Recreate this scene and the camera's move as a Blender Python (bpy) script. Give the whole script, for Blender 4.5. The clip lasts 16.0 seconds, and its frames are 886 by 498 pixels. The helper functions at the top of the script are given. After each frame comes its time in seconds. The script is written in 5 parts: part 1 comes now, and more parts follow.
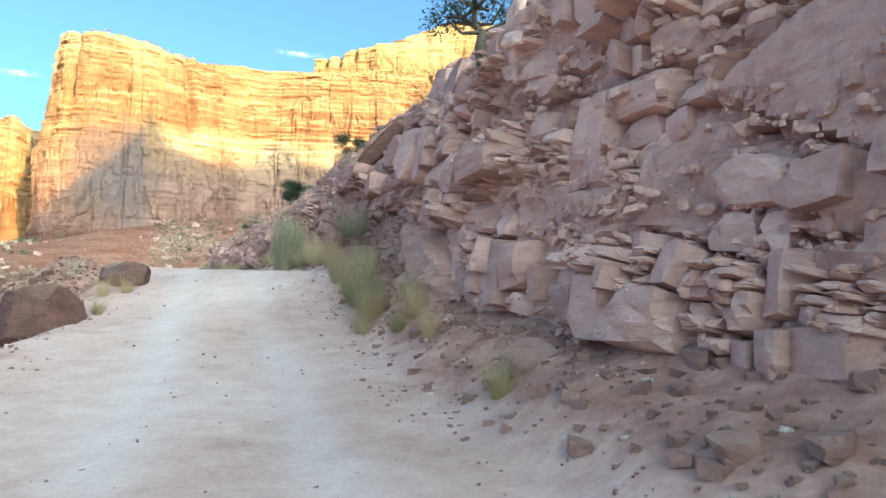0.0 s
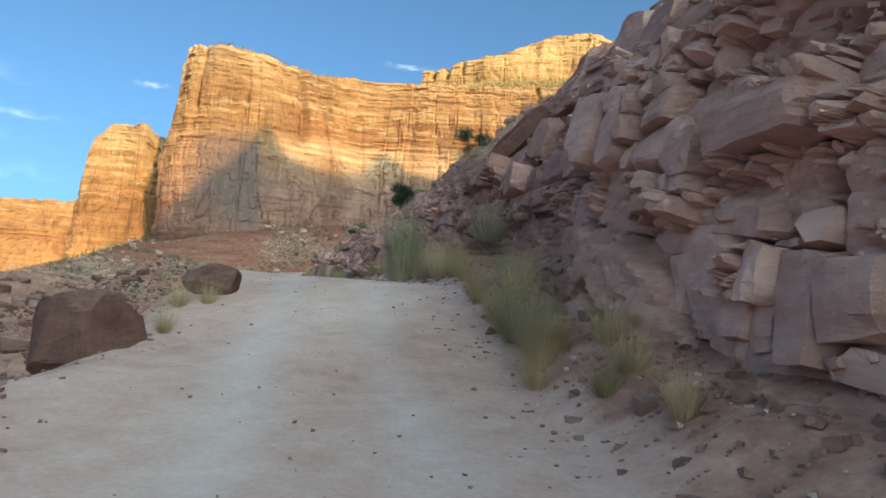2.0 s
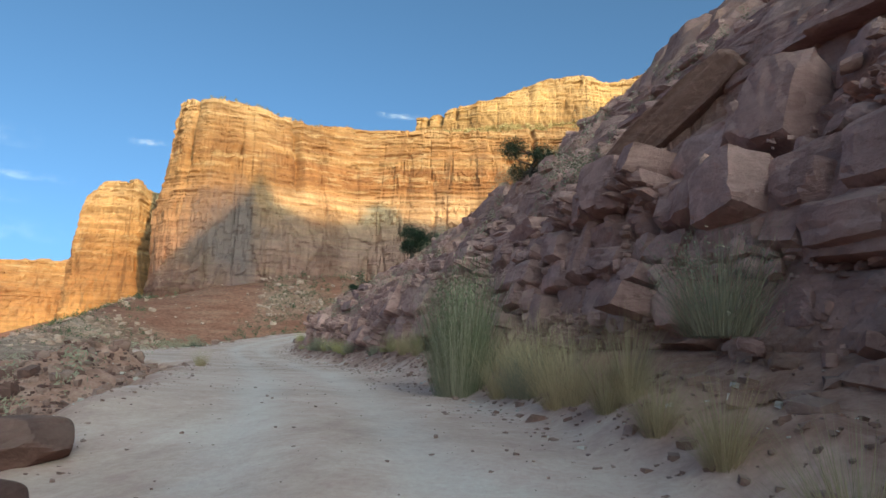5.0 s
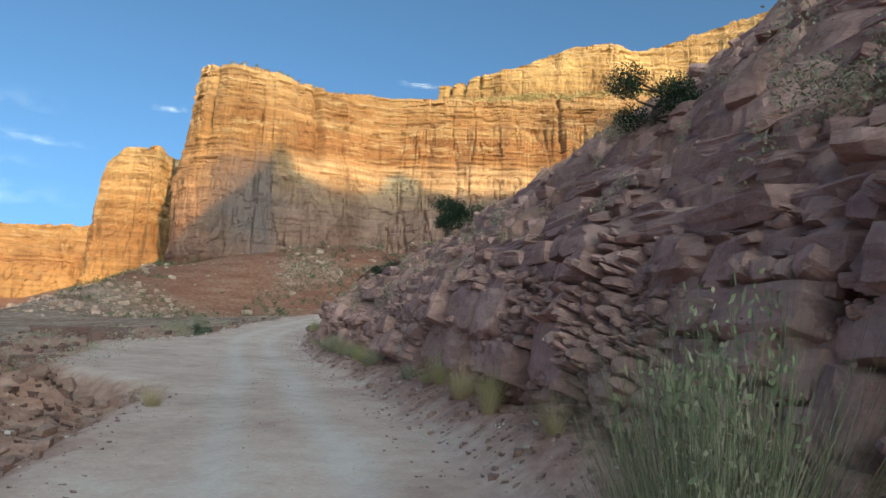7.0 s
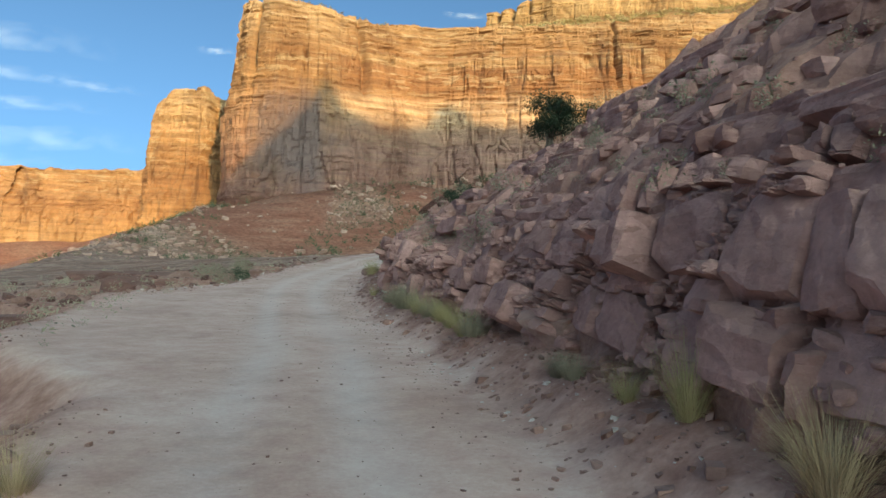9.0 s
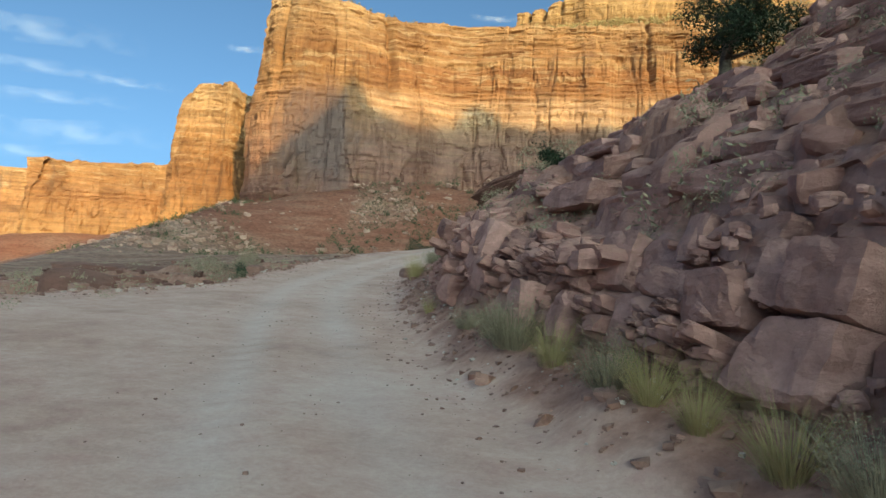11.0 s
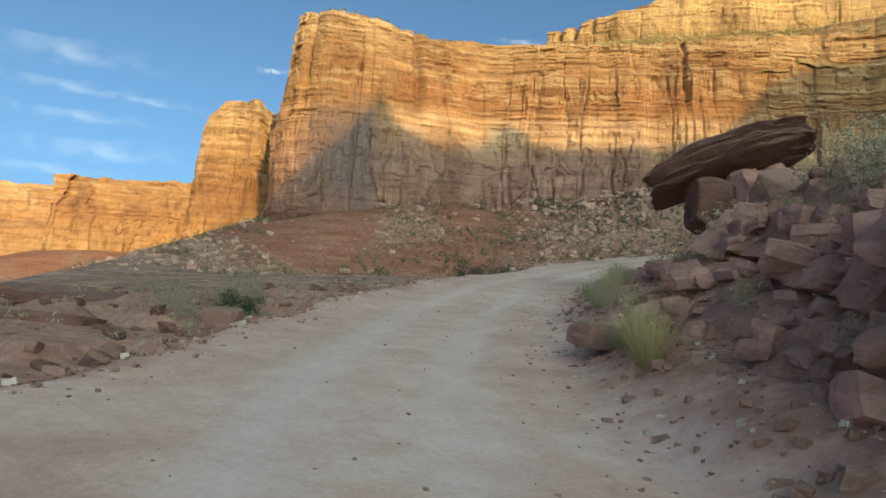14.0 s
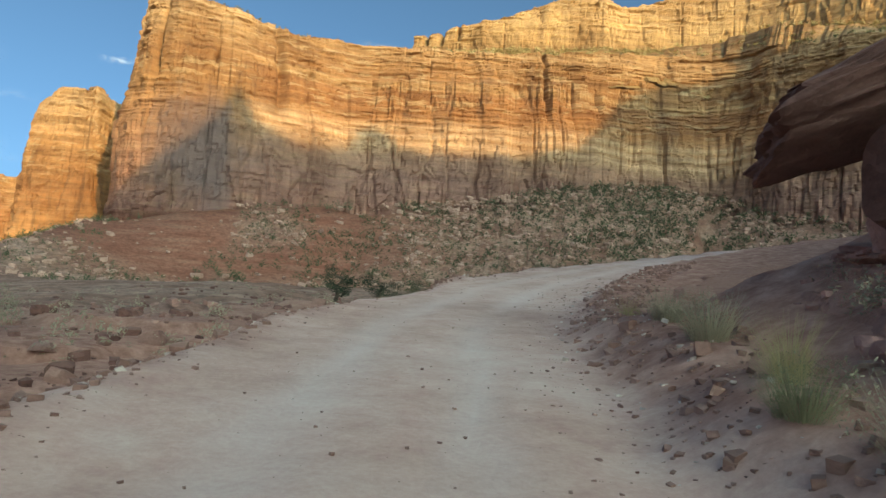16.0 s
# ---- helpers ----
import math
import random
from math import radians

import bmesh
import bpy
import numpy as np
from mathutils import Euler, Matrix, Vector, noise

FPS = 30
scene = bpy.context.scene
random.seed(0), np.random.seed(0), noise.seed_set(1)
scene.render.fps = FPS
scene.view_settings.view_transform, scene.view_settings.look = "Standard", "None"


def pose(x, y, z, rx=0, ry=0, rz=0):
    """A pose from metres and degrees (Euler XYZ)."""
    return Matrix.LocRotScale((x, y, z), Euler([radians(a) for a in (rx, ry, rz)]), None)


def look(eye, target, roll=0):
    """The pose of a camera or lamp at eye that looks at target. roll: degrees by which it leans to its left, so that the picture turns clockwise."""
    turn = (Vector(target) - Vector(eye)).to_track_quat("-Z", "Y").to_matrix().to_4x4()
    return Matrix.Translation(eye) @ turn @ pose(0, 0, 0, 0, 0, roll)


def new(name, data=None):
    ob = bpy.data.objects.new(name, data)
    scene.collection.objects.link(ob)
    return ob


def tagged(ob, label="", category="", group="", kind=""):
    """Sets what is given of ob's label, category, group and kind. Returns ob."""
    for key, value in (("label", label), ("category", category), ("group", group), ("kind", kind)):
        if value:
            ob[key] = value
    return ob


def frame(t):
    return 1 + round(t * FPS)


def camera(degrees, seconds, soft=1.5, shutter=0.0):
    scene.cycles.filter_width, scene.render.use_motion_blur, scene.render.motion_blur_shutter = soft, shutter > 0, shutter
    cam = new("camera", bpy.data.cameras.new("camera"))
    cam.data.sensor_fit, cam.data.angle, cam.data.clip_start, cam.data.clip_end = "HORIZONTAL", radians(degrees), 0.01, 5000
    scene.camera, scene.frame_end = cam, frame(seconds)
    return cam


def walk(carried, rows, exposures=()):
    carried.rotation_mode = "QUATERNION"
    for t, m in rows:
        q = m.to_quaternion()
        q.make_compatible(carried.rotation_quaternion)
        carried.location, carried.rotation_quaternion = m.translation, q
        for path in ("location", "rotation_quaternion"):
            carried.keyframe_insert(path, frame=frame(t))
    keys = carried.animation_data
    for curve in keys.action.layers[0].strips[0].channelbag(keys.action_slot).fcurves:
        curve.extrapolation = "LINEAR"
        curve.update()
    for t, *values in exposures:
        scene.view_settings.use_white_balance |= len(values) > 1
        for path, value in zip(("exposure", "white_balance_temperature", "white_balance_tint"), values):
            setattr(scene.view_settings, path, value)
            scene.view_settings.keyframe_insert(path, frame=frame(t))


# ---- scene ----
cam = camera(65.45, 16.0)

PATH = [
    (0, pose(0.000, 0.000, 1.600, 95.521, -0.121, -0.000)),
    (0.5, pose(-0.280, 0.961, 1.672, 95.748, -0.720, 2.627)),
    (1, pose(-0.639, 2.019, 1.767, 96.006, -1.633, 4.940)),
    (1.5, pose(-1.008, 3.168, 1.850, 96.159, -1.989, 6.808)),
    (2, pose(-1.474, 4.435, 1.957, 96.342, -3.171, 7.943)),
    (2.5, pose(-1.915, 5.813, 2.101, 96.692, -3.159, 8.697)),
    (3, pose(-2.420, 7.302, 2.265, 97.557, -2.605, 9.024)),
    (3.5, pose(-2.896, 8.884, 2.499, 98.405, -1.475, 8.853)),
    (4, pose(-3.415, 10.507, 2.740, 99.444, -0.946, 8.686)),
    (4.2, pose(-3.621, 11.163, 2.851, 99.800, -0.744, 8.423)),
    (6.3, pose(-5.725, 18.346, 4.860, 100.216, -1.936, 7.738)),
    (6.5, pose(-5.971, 19.072, 4.954, 99.420, -2.232, 8.274)),
    (7.0, pose(-6.647, 20.941, 5.158, 97.694, -2.277, 9.492)),
    (7.5, pose(-7.369, 22.887, 5.303, 96.129, -1.696, 10.791)),
    (8.0, pose(-8.162, 24.910, 5.416, 94.620, -1.441, 12.094)),
    (8.5, pose(-9.003, 27.026, 5.471, 93.597, -1.274, 13.110)),
    (9.0, pose(-9.961, 29.258, 5.539, 92.254, -1.352, 13.693)),
    (9.2, pose(-10.342, 30.158, 5.553, 91.974, -1.422, 13.818)),
    (11.3, pose(-14.788, 39.948, 5.535, 92.781, -3.373, 15.756)),
    (11.5, pose(-15.255, 40.875, 5.552, 93.097, -3.540, 16.076)),
    (12.0, pose(-16.440, 43.173, 5.629, 93.175, -3.371, 17.083)),
    (12.5, pose(-17.658, 45.460, 5.720, 93.160, -3.016, 17.975)),
    (13.0, pose(-18.884, 47.745, 5.807, 93.549, -2.846, 18.329)),
    (13.5, pose(-20.103, 50.063, 5.929, 93.797, -3.231, 18.044)),
    (14.0, pose(-21.287, 52.433, 6.050, 94.150, -3.846, 17.226)),
    (14.5, pose(-22.404, 54.867, 6.209, 94.327, -4.318, 15.827)),
    (15.0, pose(-23.369, 57.307, 6.345, 94.599, -4.694, 13.599)),
    (15.5, pose(-24.113, 59.846, 6.536, 95.109, -4.228, 10.086)),
    (16.0, pose(-24.781, 62.406, 6.884, 95.250, -3.457, 5.810)),
]
EXPOSURES = [(0.0, 2.07, 6400, 0), (0.5, 1.85, 6450, 0), (1.0, 1.52, 6500, 0), (1.5, 1.25, 6500, 0), (2.0, 1.1, 6500, 0), (4.0, 0.98, 6500, 0), (7.0, 0.88, 6500, 0), (9.0, 0.86, 6700, 0), (12.0, 0.74, 7000, 0), (14.5, 0.72, 7050, 0), (16.0, 0.78, 7050, 0)]
walk(cam, PATH, EXPOSURES)

# ---- sky, sun, light ----
SUN_EL, SUN_AZ = radians(15.0), radians(141.0)      # low evening sun, behind the camera to the right
TO_SUN = Vector((math.sin(SUN_AZ) * math.cos(SUN_EL), math.cos(SUN_AZ) * math.cos(SUN_EL), math.sin(SUN_EL)))
world = bpy.data.worlds.new("sky")
scene.world = world
world.use_nodes = True
wn, wl = world.node_tree.nodes, world.node_tree.links
sky = wn.new("ShaderNodeTexSky")
sky.sky_type = "NISHITA"
sky.sun_disc = False
sky.sun_elevation, sky.sun_rotation = SUN_EL, SUN_AZ
sky.altitude, sky.air_density, sky.dust_density, sky.ozone_density = 950, 0.27, 8.5, 3.0
wn["Background"].inputs["Strength"].default_value = 0.245
tint = wn.new("ShaderNodeMix")
tint.data_type, tint.blend_type = "RGBA", "MULTIPLY"
tint.inputs[0].default_value, tint.inputs[7].default_value = 1.0, (0.80, 1.01, 0.91, 1)
wl.new(sky.outputs["Color"], tint.inputs[6])
wl.new(tint.outputs[2], wn["Background"].inputs["Color"])
sun_data = bpy.data.lights.new("sun", "SUN")
sun_data.energy, sun_data.angle, sun_data.color = 2.8, radians(0.25), (1.0, 0.635, 0.24)
sun = new("sun", sun_data)
sun.matrix_world = look((0, 0, 300), Vector((0, 0, 300)) - TO_SUN)


# ---- noise on arrays ----
def hash01(ix, iy, iz, seed):
    h = (ix * 374761393 + iy * 668265263 + iz * 2147483647 + seed * 1274126177) & 0xFFFFFFFF
    h = ((h ^ (h >> 13)) * 1274126177) & 0xFFFFFFFF
    h = ((h ^ (h >> 15)) * 2246822519) & 0xFFFFFFFF
    return ((h ^ (h >> 16)) & 0xFFFFFF) / float(0xFFFFFF)


def vnoise(x, y, z=0.0, seed=0):
    """Smooth noise in -1..1 on arrays."""
    x, y, z = np.broadcast_arrays(np.asarray(x, float), np.asarray(y, float), np.asarray(z, float))
    fx, fy, fz = np.floor(x), np.floor(y), np.floor(z)
    ix, iy, iz = fx.astype(np.int64), fy.astype(np.int64), fz.astype(np.int64)
    tx, ty, tz = x - fx, y - fy, z - fz
    tx, ty, tz = (t * t * t * (t * (t * 6 - 15) + 10) for t in (tx, ty, tz))
    out = 0.0
    for a in (0, 1):
        for b in (0, 1):
            for c in (0, 1):
                w = (tx if a else 1 - tx) * (ty if b else 1 - ty) * (tz if c else 1 - tz)
                out = out + w * hash01(ix + a, iy + b, iz + c, seed)
    return out * 2 - 1


def fbm(x, y, z=0.0, octaves=4, gain=0.5, seed=0):
    total, amp, norm = 0.0, 1.0, 0.0
    for o in range(octaves):
        f = 2.03 ** o
        total = total + amp * vnoise(x * f, y * f, z * f, seed + 17 * o)
        norm += amp
        amp *= gain
    return total / norm


def smooth(a, b, x):
    t = np.clip((np.asarray(x, float) - a) / (b - a), 0, 1)
    return t * t * (3 - 2 * t)


def spline(points, step):
    """A smooth curve through the points, as rows at even steps."""
    p = np.array(points, float)
    p = np.vstack([2 * p[0] - p[1], p, 2 * p[-1] - p[-2]])
    out = []
    for i in range(1, len(p) - 2):
        t = np.linspace(0, 1, 60, endpoint=False)[:, None]
        a, b, c, d = p[i - 1], p[i], p[i + 1], p[i + 2]
        out.append(0.5 * (2 * b + (c - a) * t + (2 * a - 5 * b + 4 * c - d) * t ** 2 + (3 * b - a - 3 * c + d) * t ** 3))
    out = np.vstack(out + [p[-2][None]])
    run = np.concatenate([[0], np.cumsum(np.linalg.norm(np.diff(out[:, :2], axis=0), axis=1))])
    s = np.arange(0, run[-1], step)
    return np.stack([np.interp(s, run, out[:, k]) for k in range(out.shape[1])], 1), s


def raw_mesh(name, verts, faces, mat, smooth_faces=False):
    """A mesh from arrays: verts (n, 3), faces (m, 3 or 4)."""
    me = bpy.data.meshes.new(name)
    verts, faces = np.asarray(verts, np.float32), np.asarray(faces, np.int32)
    k = faces.shape[1]
    me.vertices.add(len(verts))
    me.vertices.foreach_set("co", verts.ravel())
    me.loops.add(faces.size)
    me.loops.foreach_set("vertex_index", faces.ravel())
    me.polygons.add(len(faces))
    me.polygons.foreach_set("loop_start", np.arange(0, faces.size, k, dtype=np.int32))
    me.polygons.foreach_set("use_smooth", np.full(len(faces), smooth_faces, dtype=bool))
    me.update(calc_edges=True)
    me.materials.append(mat)
    return me


def grid_faces(rows, cols):
    i = np.arange(rows * cols).reshape(rows, cols)
    return np.stack([i[:-1, :-1], i[:-1, 1:], i[1:, 1:], i[1:, :-1]], -1).reshape(-1, 4)


def grid_mesh(name, grid, mat, smooth_faces=False, flip=False):
    r, c = grid.shape[:2]
    f = grid_faces(r, c)
    return raw_mesh(name, grid.reshape(-1, 3), f[:, ::-1] if flip else f, mat, smooth_faces)


# ---- materials ----
def shader(name, rough=0.9):
    m = bpy.data.materials.new(name)
    m.use_nodes = True
    n, l = m.node_tree.nodes, m.node_tree.links
    b = n["Principled BSDF"]
    b.inputs["Roughness"].default_value = rough
    b.inputs["Specular IOR Level"].default_value = 0.25
    return m, n, l, b


def node_noise(n, l, vec, scale, detail=6, rough=0.6, stretch=None):
    t = n.new("ShaderNodeTexNoise")
    t.inputs["Scale"].default_value = scale
    t.inputs["Detail"].default_value = detail
    t.inputs["Roughness"].default_value = rough
    if stretch:
        mp = n.new("ShaderNodeMapping")
        mp.inputs["Scale"].default_value = stretch
        l.new(vec, mp.inputs["Vector"])
        vec = mp.outputs["Vector"]
    l.new(vec, t.inputs["Vector"])
    return t.outputs["Fac"]


def node_ramp(n, l, fac, stops):
    r = n.new("ShaderNodeValToRGB")
    while len(r.color_ramp.elements) < len(stops):
        r.color_ramp.elements.new(0.5)
    for e, (p, c) in zip(r.color_ramp.elements, stops):
        e.position, e.color = p, (*c, 1)
    l.new(fac, r.inputs["Fac"])
    return r.outputs["Color"]


def node_mix(n, l, fac, a, b, mode="MIX"):
    x = n.new("ShaderNodeMix")
    x.data_type, x.blend_type = "RGBA", mode
    for sock, v in ((x.inputs[0], fac), (x.inputs[6], a), (x.inputs[7], b)):
        if isinstance(v, (int, float)):
            sock.default_value = v
        elif isinstance(v, tuple):
            sock.default_value = (*v, 1)
        else:
            l.new(v, sock)
    return x.outputs[2]


def node_math(n, l, op, a, b=0.0):
    x = n.new("ShaderNodeMath")
    x.operation = op
    for sock, v in zip(x.inputs, (a, b)):
        if isinstance(v, (int, float)):
            sock.default_value = v
        else:
            l.new(v, sock)
    return x.outputs[0]


def node_bump(n, l, b, height, strength, distance):
    u = n.new("ShaderNodeBump")
    u.inputs["Strength"].default_value, u.inputs["Distance"].default_value = strength, distance
    l.new(height, u.inputs["Height"])
    l.new(u.outputs["Normal"], b.inputs["Normal"])


def place(n):
    return n.new("ShaderNodeNewGeometry").outputs["Position"]


def rock_material(name, dark, mid, light, scale=1.0, dust=(0.36, 0.27, 0.22), soil=None, pale_fill=None):
    """Fractured sandstone: two scales of colour, fine bedding lines, dust on what faces up."""
    m, n, l, b = shader(name, 0.92)
    p = place(n)
    big = node_noise(n, l, p, 0.55 * scale, 5, 0.6)
    fine = node_noise(n, l, p, 9 * scale, 8, 0.7)
    bed = node_noise(n, l, p, 1.3 * scale, 7, 0.72, (0.8, 0.8, 2.6))
    rnd = node_math(n, l, "FRACT", node_math(n, l, "ADD", n.new("ShaderNodeObjectInfo").outputs["Random"], n.new("ShaderNodeNewGeometry").outputs["Random Per Island"]))
    warp = n.new("ShaderNodeTexNoise")
    warp.inputs["Scale"].default_value, warp.inputs["Detail"].default_value = 1.6 * scale, 5
    l.new(p, warp.inputs["Vector"])
    bent = n.new("ShaderNodeVectorMath")
    bent.operation = "MULTIPLY_ADD"
    l.new(warp.outputs["Color"], bent.inputs[0])
    bent.inputs[1].default_value = (0.55 / scale, 0.55 / scale, 0.4 / scale)
    l.new(p, bent.inputs[2])
    cell = n.new("ShaderNodeTexVoronoi")
    cell.distance = "CHEBYCHEV"
    cell.inputs["Scale"].default_value = 1.0
    flat = n.new("ShaderNodeVectorMath")
    flat.operation = "MULTIPLY"
    l.new(bent.outputs[0], flat.inputs[0])
    flat.inputs[1].default_value = (2.2 * scale, 2.2 * scale, 3.8 * scale)
    l.new(flat.outputs[0], cell.inputs["Vector"])
    facet = cell.outputs["Color"]
    col = node_ramp(n, l, big, [(0.3, dark), (0.5, mid), (0.72, light)])
    col = node_mix(n, l, 0.45, col, node_ramp(n, l, bed, [(0.36, dark), (0.5, mid), (0.66, light)]))
    col = node_mix(n, l, 0.35, col, node_ramp(n, l, rnd, [(0.0, dark), (1.0, light)]))
    col = node_mix(n, l, 0.7, col, node_ramp(n, l, fine, [(0.3, (0.36, 0.35, 0.35)), (0.7, (0.66, 0.65, 0.64))]), "OVERLAY")
    up = n.new("ShaderNodeSeparateXYZ")
    l.new(n.new("ShaderNodeNewGeometry").outputs["Normal"], up.inputs[0])
    lie = node_math(n, l, "MULTIPLY", node_ramp(n, l, up.outputs["Z"], [(0.45, (0, 0, 0)), (0.85, (1, 1, 1))]), node_math(n, l, "MULTIPLY", big, 1.1))
    col = node_mix(n, l, lie, col, dust)
    col = node_mix(n, l, 0.22, col, node_ramp(n, l, facet, [(0.2, tuple(0.75 * v for v in dark)), (0.8, light)]))
    if soil:
        att = n.new("ShaderNodeAttribute")
        att.attribute_name = "soil"
        col = node_mix(n, l, att.outputs["Fac"], col, node_ramp(n, l, fine, [(0.3, soil[0]), (0.7, soil[1])]))
    # paler towards low y: light the shaded wall lacks is put into its colour
    if pale_fill:
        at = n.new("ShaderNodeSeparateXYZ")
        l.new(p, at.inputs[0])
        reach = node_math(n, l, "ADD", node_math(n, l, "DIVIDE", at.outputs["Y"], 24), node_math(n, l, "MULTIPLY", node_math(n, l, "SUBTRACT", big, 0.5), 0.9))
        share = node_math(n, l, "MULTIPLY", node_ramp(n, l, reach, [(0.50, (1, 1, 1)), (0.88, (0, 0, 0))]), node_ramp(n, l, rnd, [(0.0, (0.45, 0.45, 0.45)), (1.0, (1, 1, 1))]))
        col = node_mix(n, l, share, col, node_ramp(n, l, bed, [(0.34, pale_fill[0]), (0.64, pale_fill[1])]))
    l.new(col, b.inputs["Base Color"])
    h = node_math(n, l, "ADD", node_math(n, l, "MULTIPLY", fine, 0.6), bed)
    h = node_math(n, l, "ADD", h, node_math(n, l, "MULTIPLY", facet, 0.7))
    h = node_math(n, l, "ADD", h, node_math(n, l, "MULTIPLY", big, 0.8))
    node_bump(n, l, b, h, 0.9, 0.09 / scale)
    return m


# pale pinkish rock, lightened further to stand in for missing fill light
PALE_FILL = ((0.66, 0.375, 0.298), (0.88, 0.565, 0.462))
ROCK = rock_material("red_sandstone", (0.172, 0.079, 0.067), (0.405, 0.209, 0.179), (0.60, 0.348, 0.300), 1.0, (0.42, 0.218, 0.155), pale_fill=PALE_FILL)
CUT_ROCK = rock_material("red_sandstone_and_soil", (0.172, 0.079, 0.067), (0.405, 0.209, 0.179), (0.60, 0.348, 0.300), 1.0, (0.42, 0.218, 0.155), ((0.27, 0.125, 0.090), (0.46, 0.255, 0.190)), PALE_FILL)


def mesa_material(name, rows, z0, z1, wall=None):
    """Cliff sandstone in level beds: colours by height, bent and broken by noise, pale ledges and dark varnish.
    wall: colours by height of the massive buttress at the corner, which has no pale bands."""
    m, n, l, b = shader(name, 0.95)
    p = place(n)
    sep = n.new("ShaderNodeSeparateXYZ")
    l.new(p, sep.inputs[0])
    wave = node_noise(n, l, p, 0.010, 3, 0.5)
    fine = node_noise(n, l, p, 0.20, 8, 0.75)
    h = node_math(n, l, "ADD", sep.outputs["Z"], node_math(n, l, "MULTIPLY", node_math(n, l, "SUBTRACT", wave, 0.5), 12))
    h = node_math(n, l, "ADD", h, node_math(n, l, "MULTIPLY", node_math(n, l, "SUBTRACT", fine, 0.5), 4))
    h = node_math(n, l, "DIVIDE", node_math(n, l, "SUBTRACT", h, z0), z1 - z0)
    col = node_ramp(n, l, h, rows)
    if wall:
        side = node_math(n, l, "ADD", node_math(n, l, "DIVIDE", sep.outputs["X"], 60), 4.1)
        side = node_math(n, l, "ADD", side, node_math(n, l, "MULTIPLY", node_math(n, l, "SUBTRACT", wave, 0.5), 1.5))
        col = node_mix(n, l, node_ramp(n, l, side, [(0.45, (0, 0, 0)), (0.75, (1, 1, 1))]), node_ramp(n, l, h, wall), col)
    beds = node_noise(n, l, p, 0.06, 5, 0.6, (0.30, 0.30, 4.0))
    patch = node_noise(n, l, p, 0.026, 6, 0.62, (1.0, 1.0, 0.55))
    col = node_mix(n, l, 0.5, col, node_ramp(n, l, beds, [(0.36, (0.26, 0.23, 0.22)), (0.5, (0.5, 0.5, 0.5)), (0.64, (0.66, 0.64, 0.60))]), "OVERLAY")
    col = node_mix(n, l, 0.6, col, node_ramp(n, l, patch, [(0.34, (0.27, 0.23, 0.21)), (0.5, (0.5, 0.5, 0.5)), (0.66, (0.66, 0.65, 0.62))]), "OVERLAY")
    shelf = node_noise(n, l, p, 0.13, 4, 0.6, (0.35, 0.35, 2.2))
    pale = node_math(n, l, "MULTIPLY", node_ramp(n, l, shelf, [(0.555, (0, 0, 0)), (0.61, (1, 1, 1))]), node_ramp(n, l, h, [(0.55, (0.1, 0.1, 0.1)), (0.66, (0.42, 0.42, 0.42))]))
    col = node_mix(n, l, pale, col, (0.47, 0.34, 0.20))
    streak = node_noise(n, l, p, 0.055, 5, 0.65, (1.0, 1.0, 0.16))
    col = node_mix(n, l, node_ramp(n, l, streak, [(0.56, (0, 0, 0)), (0.70, (0.6, 0.6, 0.6))]), col, (0.125, 0.072, 0.048))
    col = node_mix(n, l, 0.6, col, node_ramp(n, l, fine, [(0.3, (0.34, 0.33, 0.33)), (0.7, (0.66, 0.65, 0.63))]), "OVERLAY")
    # dark varnish patch, set high so its colour also deepens the shadow's peak
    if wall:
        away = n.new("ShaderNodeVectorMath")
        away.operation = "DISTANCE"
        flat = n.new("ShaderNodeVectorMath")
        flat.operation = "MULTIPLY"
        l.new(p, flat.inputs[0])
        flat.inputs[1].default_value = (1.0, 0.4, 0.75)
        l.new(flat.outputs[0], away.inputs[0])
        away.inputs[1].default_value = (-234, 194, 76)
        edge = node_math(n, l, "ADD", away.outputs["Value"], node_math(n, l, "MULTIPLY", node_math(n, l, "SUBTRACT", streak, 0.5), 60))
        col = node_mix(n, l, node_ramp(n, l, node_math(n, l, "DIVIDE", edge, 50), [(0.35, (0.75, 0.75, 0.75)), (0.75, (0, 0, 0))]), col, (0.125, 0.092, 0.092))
    l.new(col, b.inputs["Base Color"])
    node_bump(n, l, b, node_math(n, l, "ADD", node_math(n, l, "ADD", fine, beds), node_math(n, l, "MULTIPLY", shelf, 0.5)), 0.7, 1.5)
    return m


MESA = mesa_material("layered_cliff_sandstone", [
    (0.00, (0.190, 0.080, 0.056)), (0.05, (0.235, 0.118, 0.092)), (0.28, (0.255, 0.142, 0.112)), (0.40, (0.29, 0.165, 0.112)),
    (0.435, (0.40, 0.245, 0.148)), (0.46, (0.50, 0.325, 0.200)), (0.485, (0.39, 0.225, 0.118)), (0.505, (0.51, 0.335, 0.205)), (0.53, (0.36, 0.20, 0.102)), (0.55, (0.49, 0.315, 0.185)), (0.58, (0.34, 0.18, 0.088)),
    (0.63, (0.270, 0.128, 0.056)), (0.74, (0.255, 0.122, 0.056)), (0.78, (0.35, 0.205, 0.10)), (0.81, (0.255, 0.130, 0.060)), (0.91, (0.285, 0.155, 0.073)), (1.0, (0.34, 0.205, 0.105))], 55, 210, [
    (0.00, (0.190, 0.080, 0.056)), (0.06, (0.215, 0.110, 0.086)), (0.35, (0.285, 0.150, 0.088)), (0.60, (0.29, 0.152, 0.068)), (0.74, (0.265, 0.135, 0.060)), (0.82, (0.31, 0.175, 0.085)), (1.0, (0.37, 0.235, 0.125))])
